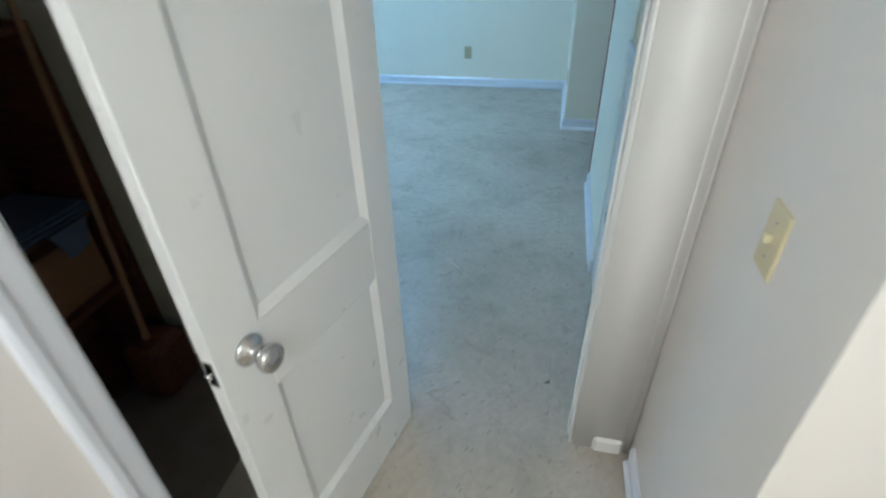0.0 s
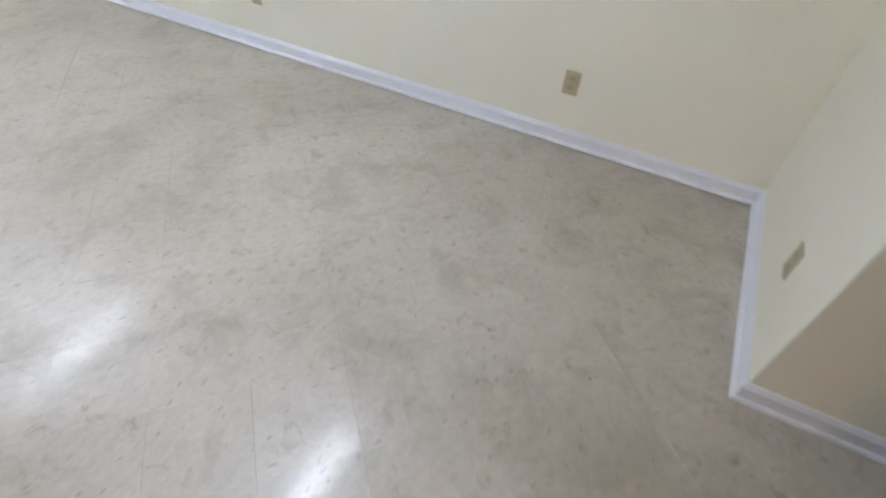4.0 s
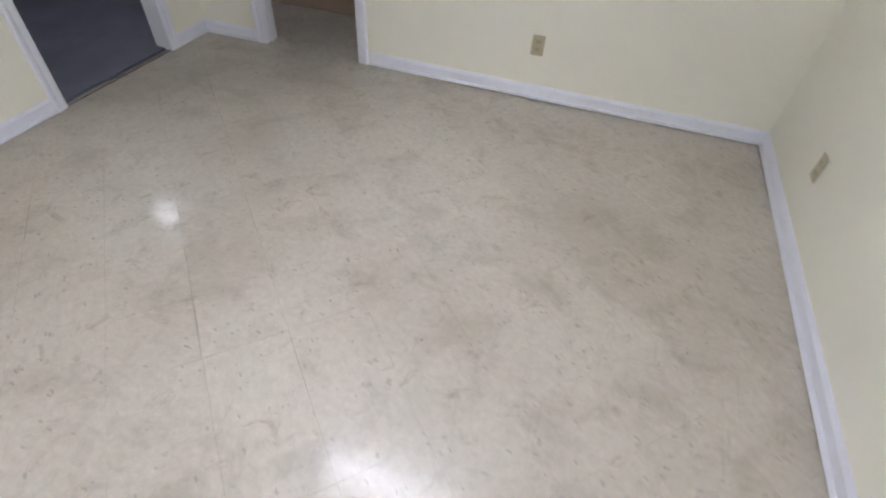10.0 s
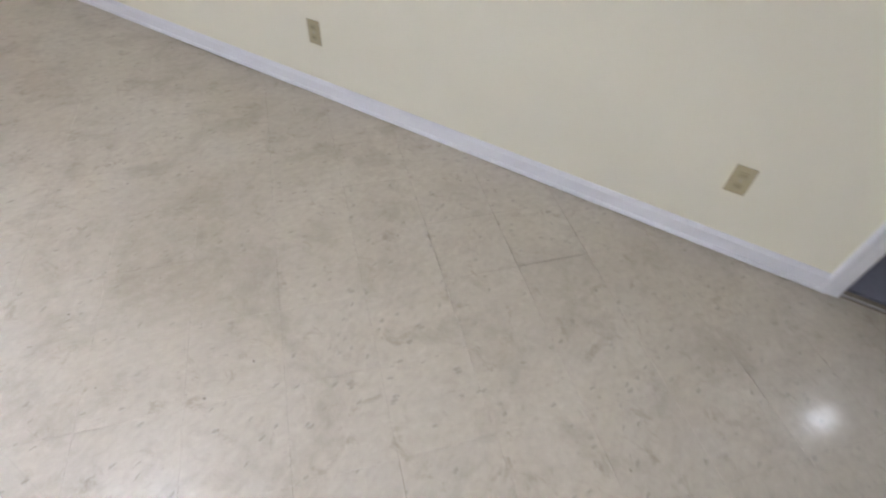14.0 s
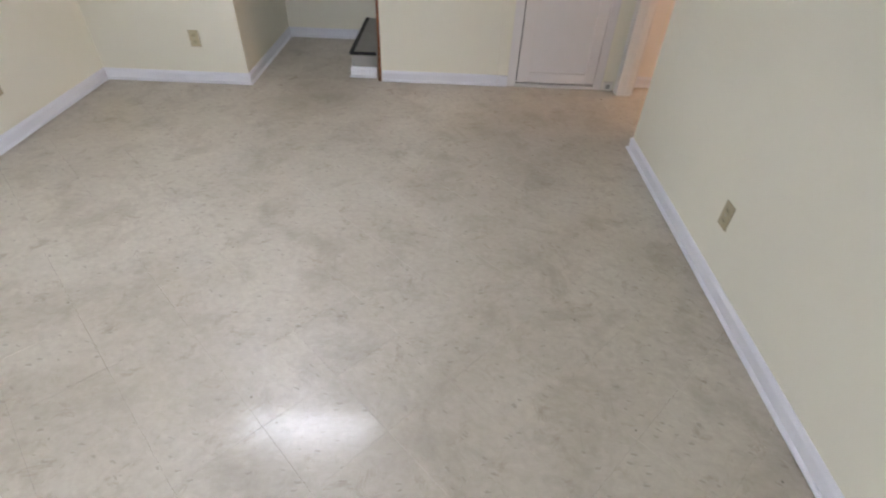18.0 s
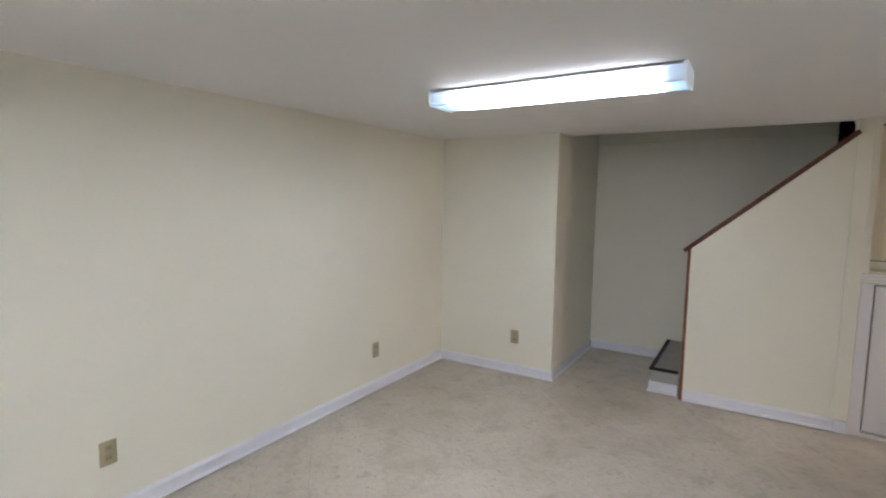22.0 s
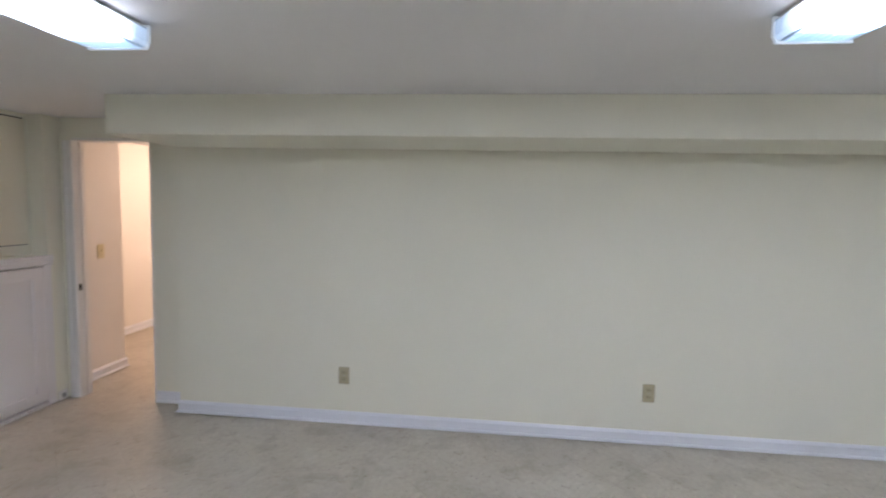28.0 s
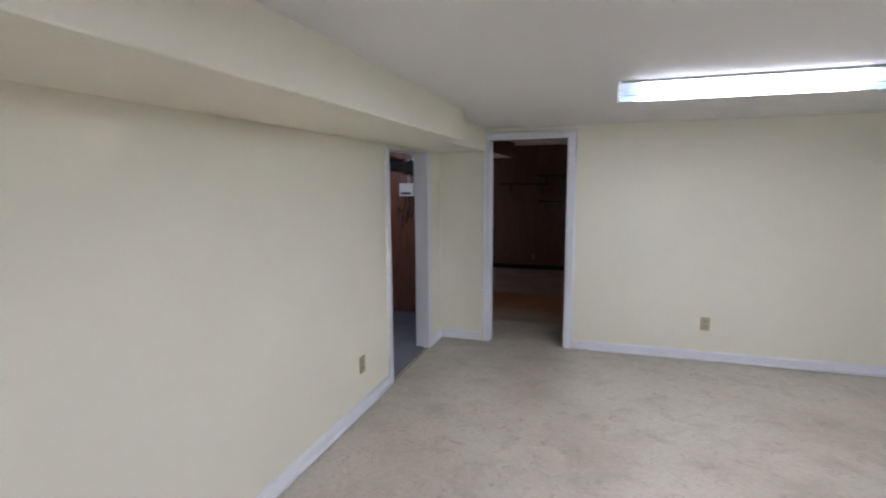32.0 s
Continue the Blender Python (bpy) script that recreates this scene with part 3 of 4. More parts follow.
baseboard(4.71, 1.06, 6.7, 1.06, (0, -1), 1, 0)
baseboard(6.7, HALL_S, 4.88, HALL_S, (0, 1), 0, 0)


def casing(name, origin, side, out, width, height, label, left=True, right=True, mat=None, head=True):
    """Door trim: legs outside the opening's edges and a mitred head. origin: the opening's corner on the floor; side: the way across."""
    t = thing(name, (0, 0, 0), label, "door frame", kind="structure")
    o, s, n = Vector(origin), Vector(side), Vector(out)
    mat = mat or M_TRIM
    if left:
        part("casing_leg", run(CASE, o, (0, 0, 1), n, -s, height, 0, (1.0, 1) if head else 0), mat, t)
    if right:
        part("casing_leg", run(CASE, o + s * width, (0, 0, 1), n, s, height, 0, (1.0, 1) if head else 0), mat, t)
    if head:
        part("casing_head", run(CASE, o + Vector((0, 0, height)), s, n, (0, 0, 1), width, (-1.0, 1) if left else 0, (1.0, 1) if right else 0), mat, t)
    return t


def jamb_lining(t, rows, mat=None):
    for r in rows:
        part("jamb", box(*r, bevel=0.002), mat or M_TRIM, t)


south_frame = casing("door_frame_south", (2.622, SOUTH, 0), (1, 0, 0), (0, 1, 0), 0.728, 1.985, "white painted trim of the far room doorway")
jamb_lining(south_frame, [(2.607, 2.622, SOUTH - 0.122, SOUTH + 0.003, 0, 2.0), (3.35, 3.365, SOUTH - 0.122, SOUTH + 0.003, 0, 2.0), (2.622, 3.35, SOUTH - 0.122, SOUTH + 0.003, 1.985, 2.0),
                          (2.622, 2.634, SOUTH - 0.07, SOUTH - 0.035, 0, 1.985), (3.338, 3.35, SOUTH - 0.07, SOUTH - 0.035, 0, 1.985)])
east_frame = casing("door_frame_side", (EAST, -7.41, 0), (0, 1, 0), (-1, 0, 0), 0.855, 1.845, "white painted trim of the side room doorway", head=False)
jamb_lining(east_frame, [(EAST - 0.003, EAST + 0.122, -7.425, -7.41, 0, 1.86), (EAST - 0.003, EAST + 0.122, -6.555, -6.54, 0, 1.86), (EAST - 0.003, EAST + 0.122, -7.41, -6.555, 1.845, 1.86)])
part("threshold", box(EAST + 0.004, EAST + 0.018, -7.41, -6.555, 0, 0.008, 0.003), M_STEEL, east_frame, "thin pale metal carpet bar")
hall_frame = casing("door_frame_hall", (RECESS, -0.525, 0), (0, 1, 0), (-1, 0, 0), 0.60, 1.935, "white painted trim of the hall doorway", left=False, head=False, mat=M_TRIM_OLD)
jamb_lining(hall_frame, [(RECESS - 0.003, RECESS + 0.105, 0.075, 0.09, 0, 1.955), (RECESS - 0.003, RECESS + 0.105, -0.54, -0.525, 0, 1.955), (RECESS - 0.003, RECESS + 0.105, -0.525, 0.075, 1.935, 1.955),
                         (RECESS + 0.05, RECESS + 0.075, 0.068, 0.0752, 0, 1.935)], M_TRIM_OLD)
part("casing_leg", box(RECESS + 0.098, RECESS + 0.118, 0.079, HALL_N - 0.001, 0, 2.15, 0.009, segments=4), M_TRIM_OLD, hall_frame, "broad worn white casing with rounded edges", True)
part("casing_bead", run([(0.0, 0.0), (0.0015, 0.002), (0.002, 0.004), (0.0015, 0.006), (0.0, 0.008)], (RECESS + 0.117, 0.236, 0.075), (0, 0, 1), (1, 0, 0), (0, 1, 0), 2.07), M_TRIM_OLD, hall_frame, smooth=True)
part("plinth_block", box(RECESS + 0.1, RECESS + 0.128, 0.145, 0.245, 0, 0.075, 0.012), M_TRIM_OLD, hall_frame, "chipped white plinth block")
strike = part("strike_plate", box(RECESS + 0.008, RECESS + 0.036, 0.0725, 0.0755, 0.82, 0.872, 0.001), M_DARKSTEEL, hall_frame, "dark worn strike plate")
part("strike_hole", box(RECESS + 0.012, RECESS + 0.032, 0.0715, 0.0735, 0.832, 0.86), M_GAP, strike)
closet_frame = casing("door_frame_closet", (4.24, HALL_S, 0), (1, 0, 0), (0, 1, 0), 0.56, 1.97, "white painted trim of the storage closet opening", left=False)
jamb_lining(closet_frame, [(4.802, 4.83, HALL_S - 0.102, HALL_S + 0.003, 0, 1.98)])


# ---- the open panel door ----
def panel_door():
    w, hgt, th = 0.618, 1.93, 0.035
    d = thing("door_1", (4.116, -0.482, 0), "white two-panel wooden door standing open into the hall", "door", kind="structure", turn=-12.4)
    st, r0, r1, r2 = 0.113, 0.215, 0.178, 0.113
    z1 = 0.714
    rows = [(0, st, -th, 0, 0.006, hgt), (w - st, w, -th, 0, 0.006, hgt), (st, w - st, -th, 0, 0.006, r0), (st, w - st, -th, 0, z1, z1 + r1), (st, w - st, -th, 0, hgt - r2, hgt)]
    for n, r in zip(("stile", "stile", "bottom_rail", "lock_rail", "top_rail"), rows):
        part(n, box(*r, bevel=0.0015), M_DOOR, d)
    for lo, hi in ((r0, z1), (z1 + r1, hgt - r2)):
        bm = box(st, w - st, -th + 0.012, -0.012, lo, hi)
        part("panel", bm, M_DOOR, d)
        for a, b, c, e in ((st, st + 0.02, lo, hi), (w - st - 0.02, w - st, lo, hi)):
            left = a == st
            out = [(a, -0.0125), (b, -0.0125), (a, -0.001)] if left else [(a, -0.0125), (b, -0.0125), (b, -0.001)]
            part("panel_bead", prism(out, "z", lo, hi), M_DOOR, d)
        part("panel_bead", prism([(-0.0125, lo), (-0.0125, lo + 0.02), (-0.001, lo)], "x", st, w - st), M_DOOR, d)
        part("panel_bead", prism([(-0.0125, hi), (-0.0125, hi - 0.02), (-0.001, hi)], "x", st, w - st), M_DOOR, d)
    rot = Matrix.Translation((w - 0.074, 0, 0.85)) @ Matrix.Rotation(-math.pi / 2, 4, "X")
    back = Matrix.Translation((w - 0.074, -th, 0.85)) @ Matrix.Rotation(math.pi / 2, 4, "X")
    for m in (rot, back):
        k = lathe([(0.033, 0.0), (0.033, 0.004), (0.027, 0.010), (0.013, 0.014), (0.011, 0.030), (0.016, 0.036), (0.026, 0.042), (0.029, 0.052), (0.027, 0.061), (0.018, 0.064)], 28)
        bmesh.ops.transform(k, matrix=m, verts=k.verts[:])
        part("door_knob", k, M_CHROME, d, "brushed nickel round knob", True)
    part("latch_plate", box(w - 0.0005, w + 0.001, -0.029, -0.006, 0.82, 0.88), M_CHROME, d)
    part("latch_bolt", box(w, w + 0.012, -0.024, -0.011, 0.843, 0.858, 0.003), M_CHROME, d)
    for z in (0.2, 1.0, 1.7):
        part("hinge", rod((-0.004, -th - 0.004, z - 0.04), (-0.004, -th - 0.004, z + 0.04), 0.006), M_DOOR, d)
    return d


panel_door()


# ---- stairs ----
def stairs():
    rise, going = 0.2, 0.245
    s = thing("staircase", (1.877, 0.285, 0), "grey painted wooden stairs with black nosing strips", "stairs")
    deep = BACK_Y - 0.285 - 0.002
    for i in range(9):
        x0, z = going * i, rise * (i + 1)
        y0 = -0.045 if i == 0 else 0.0
        y0 = 0.145 if i > 4 else y0
        part("riser", box(x0, x0 + 0.02, y0, deep, z - rise + (0.0 if i == 0 else 0.001), z - 0.025), M_RISER, s)
        part("tread", box(x0 - 0.012, x0 + going + 0.02, y0 - (0.01 if i == 0 else 0), deep, z - 0.025, z, 0.004), M_TREAD, s)
        n = part("nosing_strip", box(x0 - 0.015, x0 + 0.020, y0 - (0.012 if i == 0 else 0), deep, z - 0.016, z + 0.003, 0.002), M_BLACK, s, "black rubber nosing strip")
        if i == 0:
            part("side_board", box(0.02, going - 0.045, y0, y0 + 0.02, 0, z - 0.025), M_RISER, s)
            part("nosing_strip", box(0.020, going - 0.045, y0 - 0.013, y0 + 0.012, z - 0.0155, z + 0.0032, 0.002), M_BLACK, s)
            part("skirting", run(BASE, (-0.0, deep, 0), (0, -1, 0), (-1, 0, 0), (0, 0, 1), deep - y0, 0, 1), M_TRIM, s)
            part("skirting", run(BASE, (0, y0, 0), (1, 0, 0), (0, -1, 0), (0, 0, 1), going - 0.045, -1, 0), M_TRIM, s)
    r = thing("stair_wall_cap", (2.1, STAIR_Y + 0.05, 0), "reddish brown stained wood cap on the sloped stair wall", "handrail")
    a = math.atan2(1.985 - 1.195, 3.04 - 2.12)
    cap = box(-0.05, 1.245, -0.062, 0.06, 0, 0.032, 0.004)
    bmesh.ops.transform(cap, matrix=Matrix.Translation((0.02, 0, 1.197)) @ Matrix.Rotation(-a, 4, "Y"), verts=cap.verts[:])
    part("cap_board", cap, M_RAIL, r)
    part("end_post", box(-0.003, 0.0185, -0.056, 0.058, 0, 1.192, 0.003), M_POST, r, "lighter reddish upright wood edging")


stairs()


# ---- cabinet and hatch ----
def cabinet():
    y = STAIR_Y
    c = thing("wall_cabinet", (3.19, y, 0), "white painted built-in cupboard with one panelled door below a hatch", "cupboard")
    part("stile", box(-0.057, 0.011, -0.003, 0.03, 0.0, 1.030, 0.002), M_CAB, c)
    part("stile", box(0.642, 0.708, -0.003, 0.03, 0.0, 1.030, 0.002), M_CAB, c)
    part("sill", box(0.01, 0.642, -0.006, 0.1, 0.0, 0.024, 0.003), M_TRIM_OLD, c, "scuffed sill with chipped paint")
    part("crown", prism([(-0.006, 1.102), (-0.017, 1.102), (-0.021, 1.098), (-0.021, 1.092), (-0.014, 1.088), (-0.014, 1.084), (-0.018, 1.082), (-0.018, 1.070), (-0.012, 1.066), (-0.012, 1.060),
                         (-0.016, 1.057), (-0.016, 1.046), (-0.009, 1.042), (-0.009, 1.038), (-0.014, 1.035), (-0.014, 1.030), (0.03, 1.030), (0.03, 1.09), (-0.006, 1.09)], "x", -0.059, 0.712), M_CAB, c, "grooved white crown moulding")
    part("ledge", box(-0.032, 0.685, -0.006, 0.125, 1.091, 1.1), M_WALL, c, "cream painted ledge")
    # near-black sheet that paints the shade in the gaps round the door
    part("inside", box(0.0, 0.652, 0.06, 0.09, 0.024, 1.030), M_GAP, c)
    d = part("cabinet_door", box(0.0185, 0.11, -0.006, 0.018, 0.042, 1.022, 0.0015), M_CAB, c)
    part("door_stile", box(0.555, 0.637, -0.006, 0.018, 0.042, 1.022, 0.0015), M_CAB, d)
    part("door_rail", box(0.11, 0.555, -0.006, 0.018, 0.040, 0.12, 0.0015), M_CAB, d, "bottom rail with chipped paint")
    part("door_rail", box(0.11, 0.555, -0.006, 0.018, 0.94, 1.022, 0.0015), M_CAB, d)
    part("door_panel", box(0.11, 0.555, 0.005, 0.017, 0.12, 0.94), M_CAB, d)
    rng = random.Random(5)
    for k in range(12):
        u = 0.30 + 0.022 * k + rng.uniform(-0.012, 0.012)
        q = rng.uniform(0.001, 0.005)
        part("paint_chip", box(u, u + q * 1.6, -0.0068, -0.0058, 0.008 + rng.uniform(0, 0.007), 0.012 + q + rng.uniform(0, 0.002), 0.0004), M_GAP, c)
    for z in (0.14, 0.86):
        part("hinge", rod((0.0148, -0.004, z), (0.0148, -0.004, z + 0.05), 0.003), M_STEEL, d, "small butt hinge")
    solid("plinth_board", boxes((3.052, 3.131, y - 0.02, y, 0, 0.088), bevel=0.004), M_TRIM, "white plinth board at the foot of the pier", "trim")
    foot = thing("corner_block", (3.90, y, 0), "small chipped white trim block on the floor beside the cupboard", "trim block", kind="structure")
    part("block", box(0.004, 0.085, -0.016, 0.0, 0, 0.072, 0.006), M_TRIM_OLD, foot)
    part("chip", box(0.03, 0.062, -0.0168, -0.0155, 0.018, 0.052, 0.0004), M_RISER, foot, "bare patch of broken paint")
    solid("wall_pier", box(3.045, 3.131, y - 0.007, y, 0.088, CEIL, 0.002), M_WALL, "shallow cream pilaster between the stair wall and the hatch", "wall")
    solid("wall_hatch_head", box(3.163, 3.875, 0.300, 0.32, 2.072, CEIL), M_WALL, "cream strip above the hatch", "wall")
    # hatch
    h = thing("access_hatch", (3.17, 0.305, 1.178), "cream painted flush hatch with a hook latch, slightly ajar", "hatch")
    part("hatch_panel", box(0.004, 0.688, 0, 0.016, 0, 0.884, 0.001), M_HATCH, h)
    # black sheet added behind the hatch so its gaps look unlit
    part("dark_gap_sheet", box(-0.004, 0.714, 0.03, 0.04, -0.01, 0.918), M_GAP, h)
    part("edge_strip", box(0.697, 0.714, -0.004, 0.016, 0.0, 0.918, 0.002), M_WALL, h)
    k = part("hook_latch", box(0.33, 0.375, -0.022, 0, -0.008, 0.016, 0.006), M_IRON, h, "black iron hook latch")
    part("hook_bar", rod((0.36, -0.014, 0.004), (0.435, -0.010, 0.0), 0.003, 8), M_IRON, k)
    part("hook_tip", rod((0.405, -0.012, 0.0), (0.40, -0.02, -0.035), 0.003, 8), M_STEEL, k)
    part("hook_eye", rod((0.40, -0.02, -0.035), (0.388, -0.02, -0.042), 0.003, 8), M_STEEL, k)


cabinet()


# ---- fluorescent ceiling lamps ----
def ceiling_lamp():
    t = thing("ceiling_light", (1.65, -1.72, CEIL), "lit white wraparound fluorescent ceiling light", "ceiling light", "fluorescent ceiling lights")
    L, W, D = 0.60, 0.114, 0.074
    part("housing", prism([(-0.10, 0), (0.10, 0), (0.10, -0.008), (W + 0.002, -0.009), (W + 0.002, -0.014), (0.10, -0.02), (-0.10, -0.02), (-W - 0.002, -0.014), (-W - 0.002, -0.009), (-0.10, -0.008)], "x", -L + 0.012, L - 0.012), M_WHITEBOX, t)
    # the sleeve: upright sides, a small round edge, a flat underside
    for side in (-1, 1):
        wall = [(side * W, -0.015), (side * (W - 0.003), -D + 0.016), (side * (W - 0.010), -D + 0.004), (side * (W - 0.016), -D + 0.004), (side * (W - 0.006), -0.017)]
        part("diffuser_side", prism(wall, "x", -L + 0.012, L - 0.012), M_LENS_SIDE, t, "glowing white acrylic side")
    part("diffuser_face", box(-L + 0.012, L - 0.012, -W + 0.013, W - 0.013, -D, -D + 0.004, 0.001), M_LENS, t, "bright underside of the diffuser")
    for k in range(9):
        u = -W + 0.022 + k * (2 * W - 0.044) / 8
        part("rib", prism([(u - 0.001, -D - 0.0002), (u + 0.001, -D - 0.0002), (u, -D - 0.0014)], "x", -L + 0.014, L - 0.014), M_LENS, t)
    cap = [(-W - 0.003, 0), (-W - 0.003, -D + 0.018), (-W + 0.009, -D - 0.003), (W - 0.009, -D - 0.003), (W + 0.003, -D + 0.018), (W + 0.003, 0)]
    for a in (-L, L - 0.012):
        part("end_cap", prism(cap, "x", a, a + 0.012), M_CAP, t, "white translucent end cap")
        part("cap_lip", prism([(-W, -D - 0.002), (W, -D - 0.002), (W - 0.01, -D - 0.005), (-W + 0.01, -D - 0.005)], "x", a + 0.002, a + 0.010), M_CAP, t)
    return t


first = ceiling_lamp()
for y in (-3.95, -5.92):
    copy_thing(first, pose(1.655, y, CEIL))

hall_light = thing("hall_light", (6.25, -0.15, 2.15), "warm bulb in a white porcelain ceiling holder", "ceiling light")
part("holder", lathe([(0.055, 0.0), (0.055, -0.02), (0.03, -0.05)][::-1], 20), M_WHITEBOX, hall_light, smooth=True)
part("bulb", lathe([(0.012, -0.16), (0.026, -0.15), (0.034, -0.125), (0.032, -0.10), (0.018, -0.07), (0.014, -0.048)], 20), glow("warm_bulb", (1.0, 0.70, 0.52), 30.0), hall_light, smooth=True)
lamp("hall_bulb_light", "POINT", pose(6.25, -0.15, 1.90), HALL_WATTS, (1.0, 0.70, 0.52), 0.06)


# ---- outlets and switches ----
def outlet_meshes():
    t = thing("wall_outlet", (0, -0.995, 0.335), "tan plastic duplex outlet plate on the cream wall", "outlet", "tan wall outlets")
    plate = part("cover_plate", box(0, 0.006, -0.038, 0.038, -0.06, 0.06, 0.0025), M_PLATE, t)
    for z in (-0.024, 0.024):
        s = part("receptacle", box(0.005, 0.0085, -0.017, 0.017, z - 0.014, z + 0.014, 0.003), M_SOCKET, t)
        part("slot", boxes((0.0075, 0.0088, -0.008, -0.005, z - 0.004, z + 0.006), (0.0075, 0.0088, 0.005, 0.008, z - 0.004, z + 0.006)), M_SLOT, s)
    part("screw", rod((0.005, 0, 0), (0.0075, 0, 0), 0.0035, 10), M_STEEL, t)
    return t


o1 = outlet_meshes()
for y in (-2.95, -4.98, -7.03):
    copy_thing(o1, pose(0, y, 0.34))
copy_thing(o1, pose(0.77, 0, 0.335, 0, 0, -90))
for y in (-2.025, -4.05, -6.03):
    copy_thing(o1, pose(EAST, y, 0.34, 0, 0, 180))
copy_thing(o1, pose(1.41, SOUTH, 0.335, 0, 0, 90))
copy_thing(o1, pose(3.46, -12.0, 0.24, 0, 0, 90))


def switch(at, turn, label):
    t = thing("light_switch", at, label, "light switch", turn=turn)
    part("cover_plate", box(0, 0.006, -0.036, 0.036, -0.059, 0.059, 0.0025), M_IVORY, t)
    part("toggle", box(0.005, 0.018, -0.005, 0.005, -0.004, 0.012, 0.002), M_IVORY, t)
    for z in (-0.03, 0.03):
        part("screw", rod((0.005, 0, z), (0.0072, 0, z), 0.003, 10), M_STEEL, t)


switch((4.465, HALL_N, 1.075), -90, "ivory toggle light switch on the hall wall")
switch((4.71, 0.5, 1.075), 0, "ivory light switch round the hall corner")


# ---- storage closet ----
def closet():
    s = thing("shelf_unit", (3.995, -1.88, 0), "dark old wooden shelf unit standing in the closet", "shelf")
    for x in (0.0, 0.62):
        part("side_panel", box(x, x + 0.03, 0, 0.34, 0.002, 1.3, 0.003), M_SHELF, s)
    for z in (0.06, 0.42, 0.72, 1.27):
        part("shelf_board", box(0.03, 0.62, 0, 0.33, z, z + 0.025, 0.002), M_SHELF, s)
    part("back_panel", box(0.03, 0.62, 0, 0.01, 0.09, 1.27), M_SHELF, s)
    part("foot_board", box(0.05, 0.24, 0.34, 0.5, 0.002, 0.25, 0.03), M_SHELF, s)
    f = thing("folded_cloth", (4.06, -1.62, 0.747), "folded blue cloth hanging over a shelf edge", "cloth")
    bm = bmesh.new()
    for k in range(3):
        box(0.0 + 0.01 * k, 0.42 - 0.02 * k, -0.2, 0.10 - 0.01 * k, 0.012 * k, 0.012 * k + 0.011, 0.004, bm)
    part("folds", bm, M_BLUE, f)
    part("hanging_flap", prism([(0.06, 0.0), (0.2, 0.0), (0.16, -0.1), (0.09, -0.09)], "y", 0.101, 0.108), M_BLUE, f)
    b = thing("cardboard_box", (4.08, -1.82, 0.447), "brown cardboard box on the lower shelf", "box")
    part("carton", box(0, 0.34, 0, 0.24, 0, 0.22, 0.004), M_CARD, b)
    part("flap", box(0, 0.34, -0.002, 0.115, 0.221, 0.225), M_CARD, b)
    p = thing("broom_handle", (4.16, -1.46, 0.25), "pale wooden pole leaning on the shelf unit", "pole")
    part("pole", rod((0, 0, 0.0), (-0.13, -0.05, 1.30), 0.011), M_CARD, p)
    part("rounded_end", lathe([(0.006, 0.0), (0.014, 0.006), (0.015, 0.02), (0.011, 0.03)], 14), M_CARD, p, smooth=True)


closet()


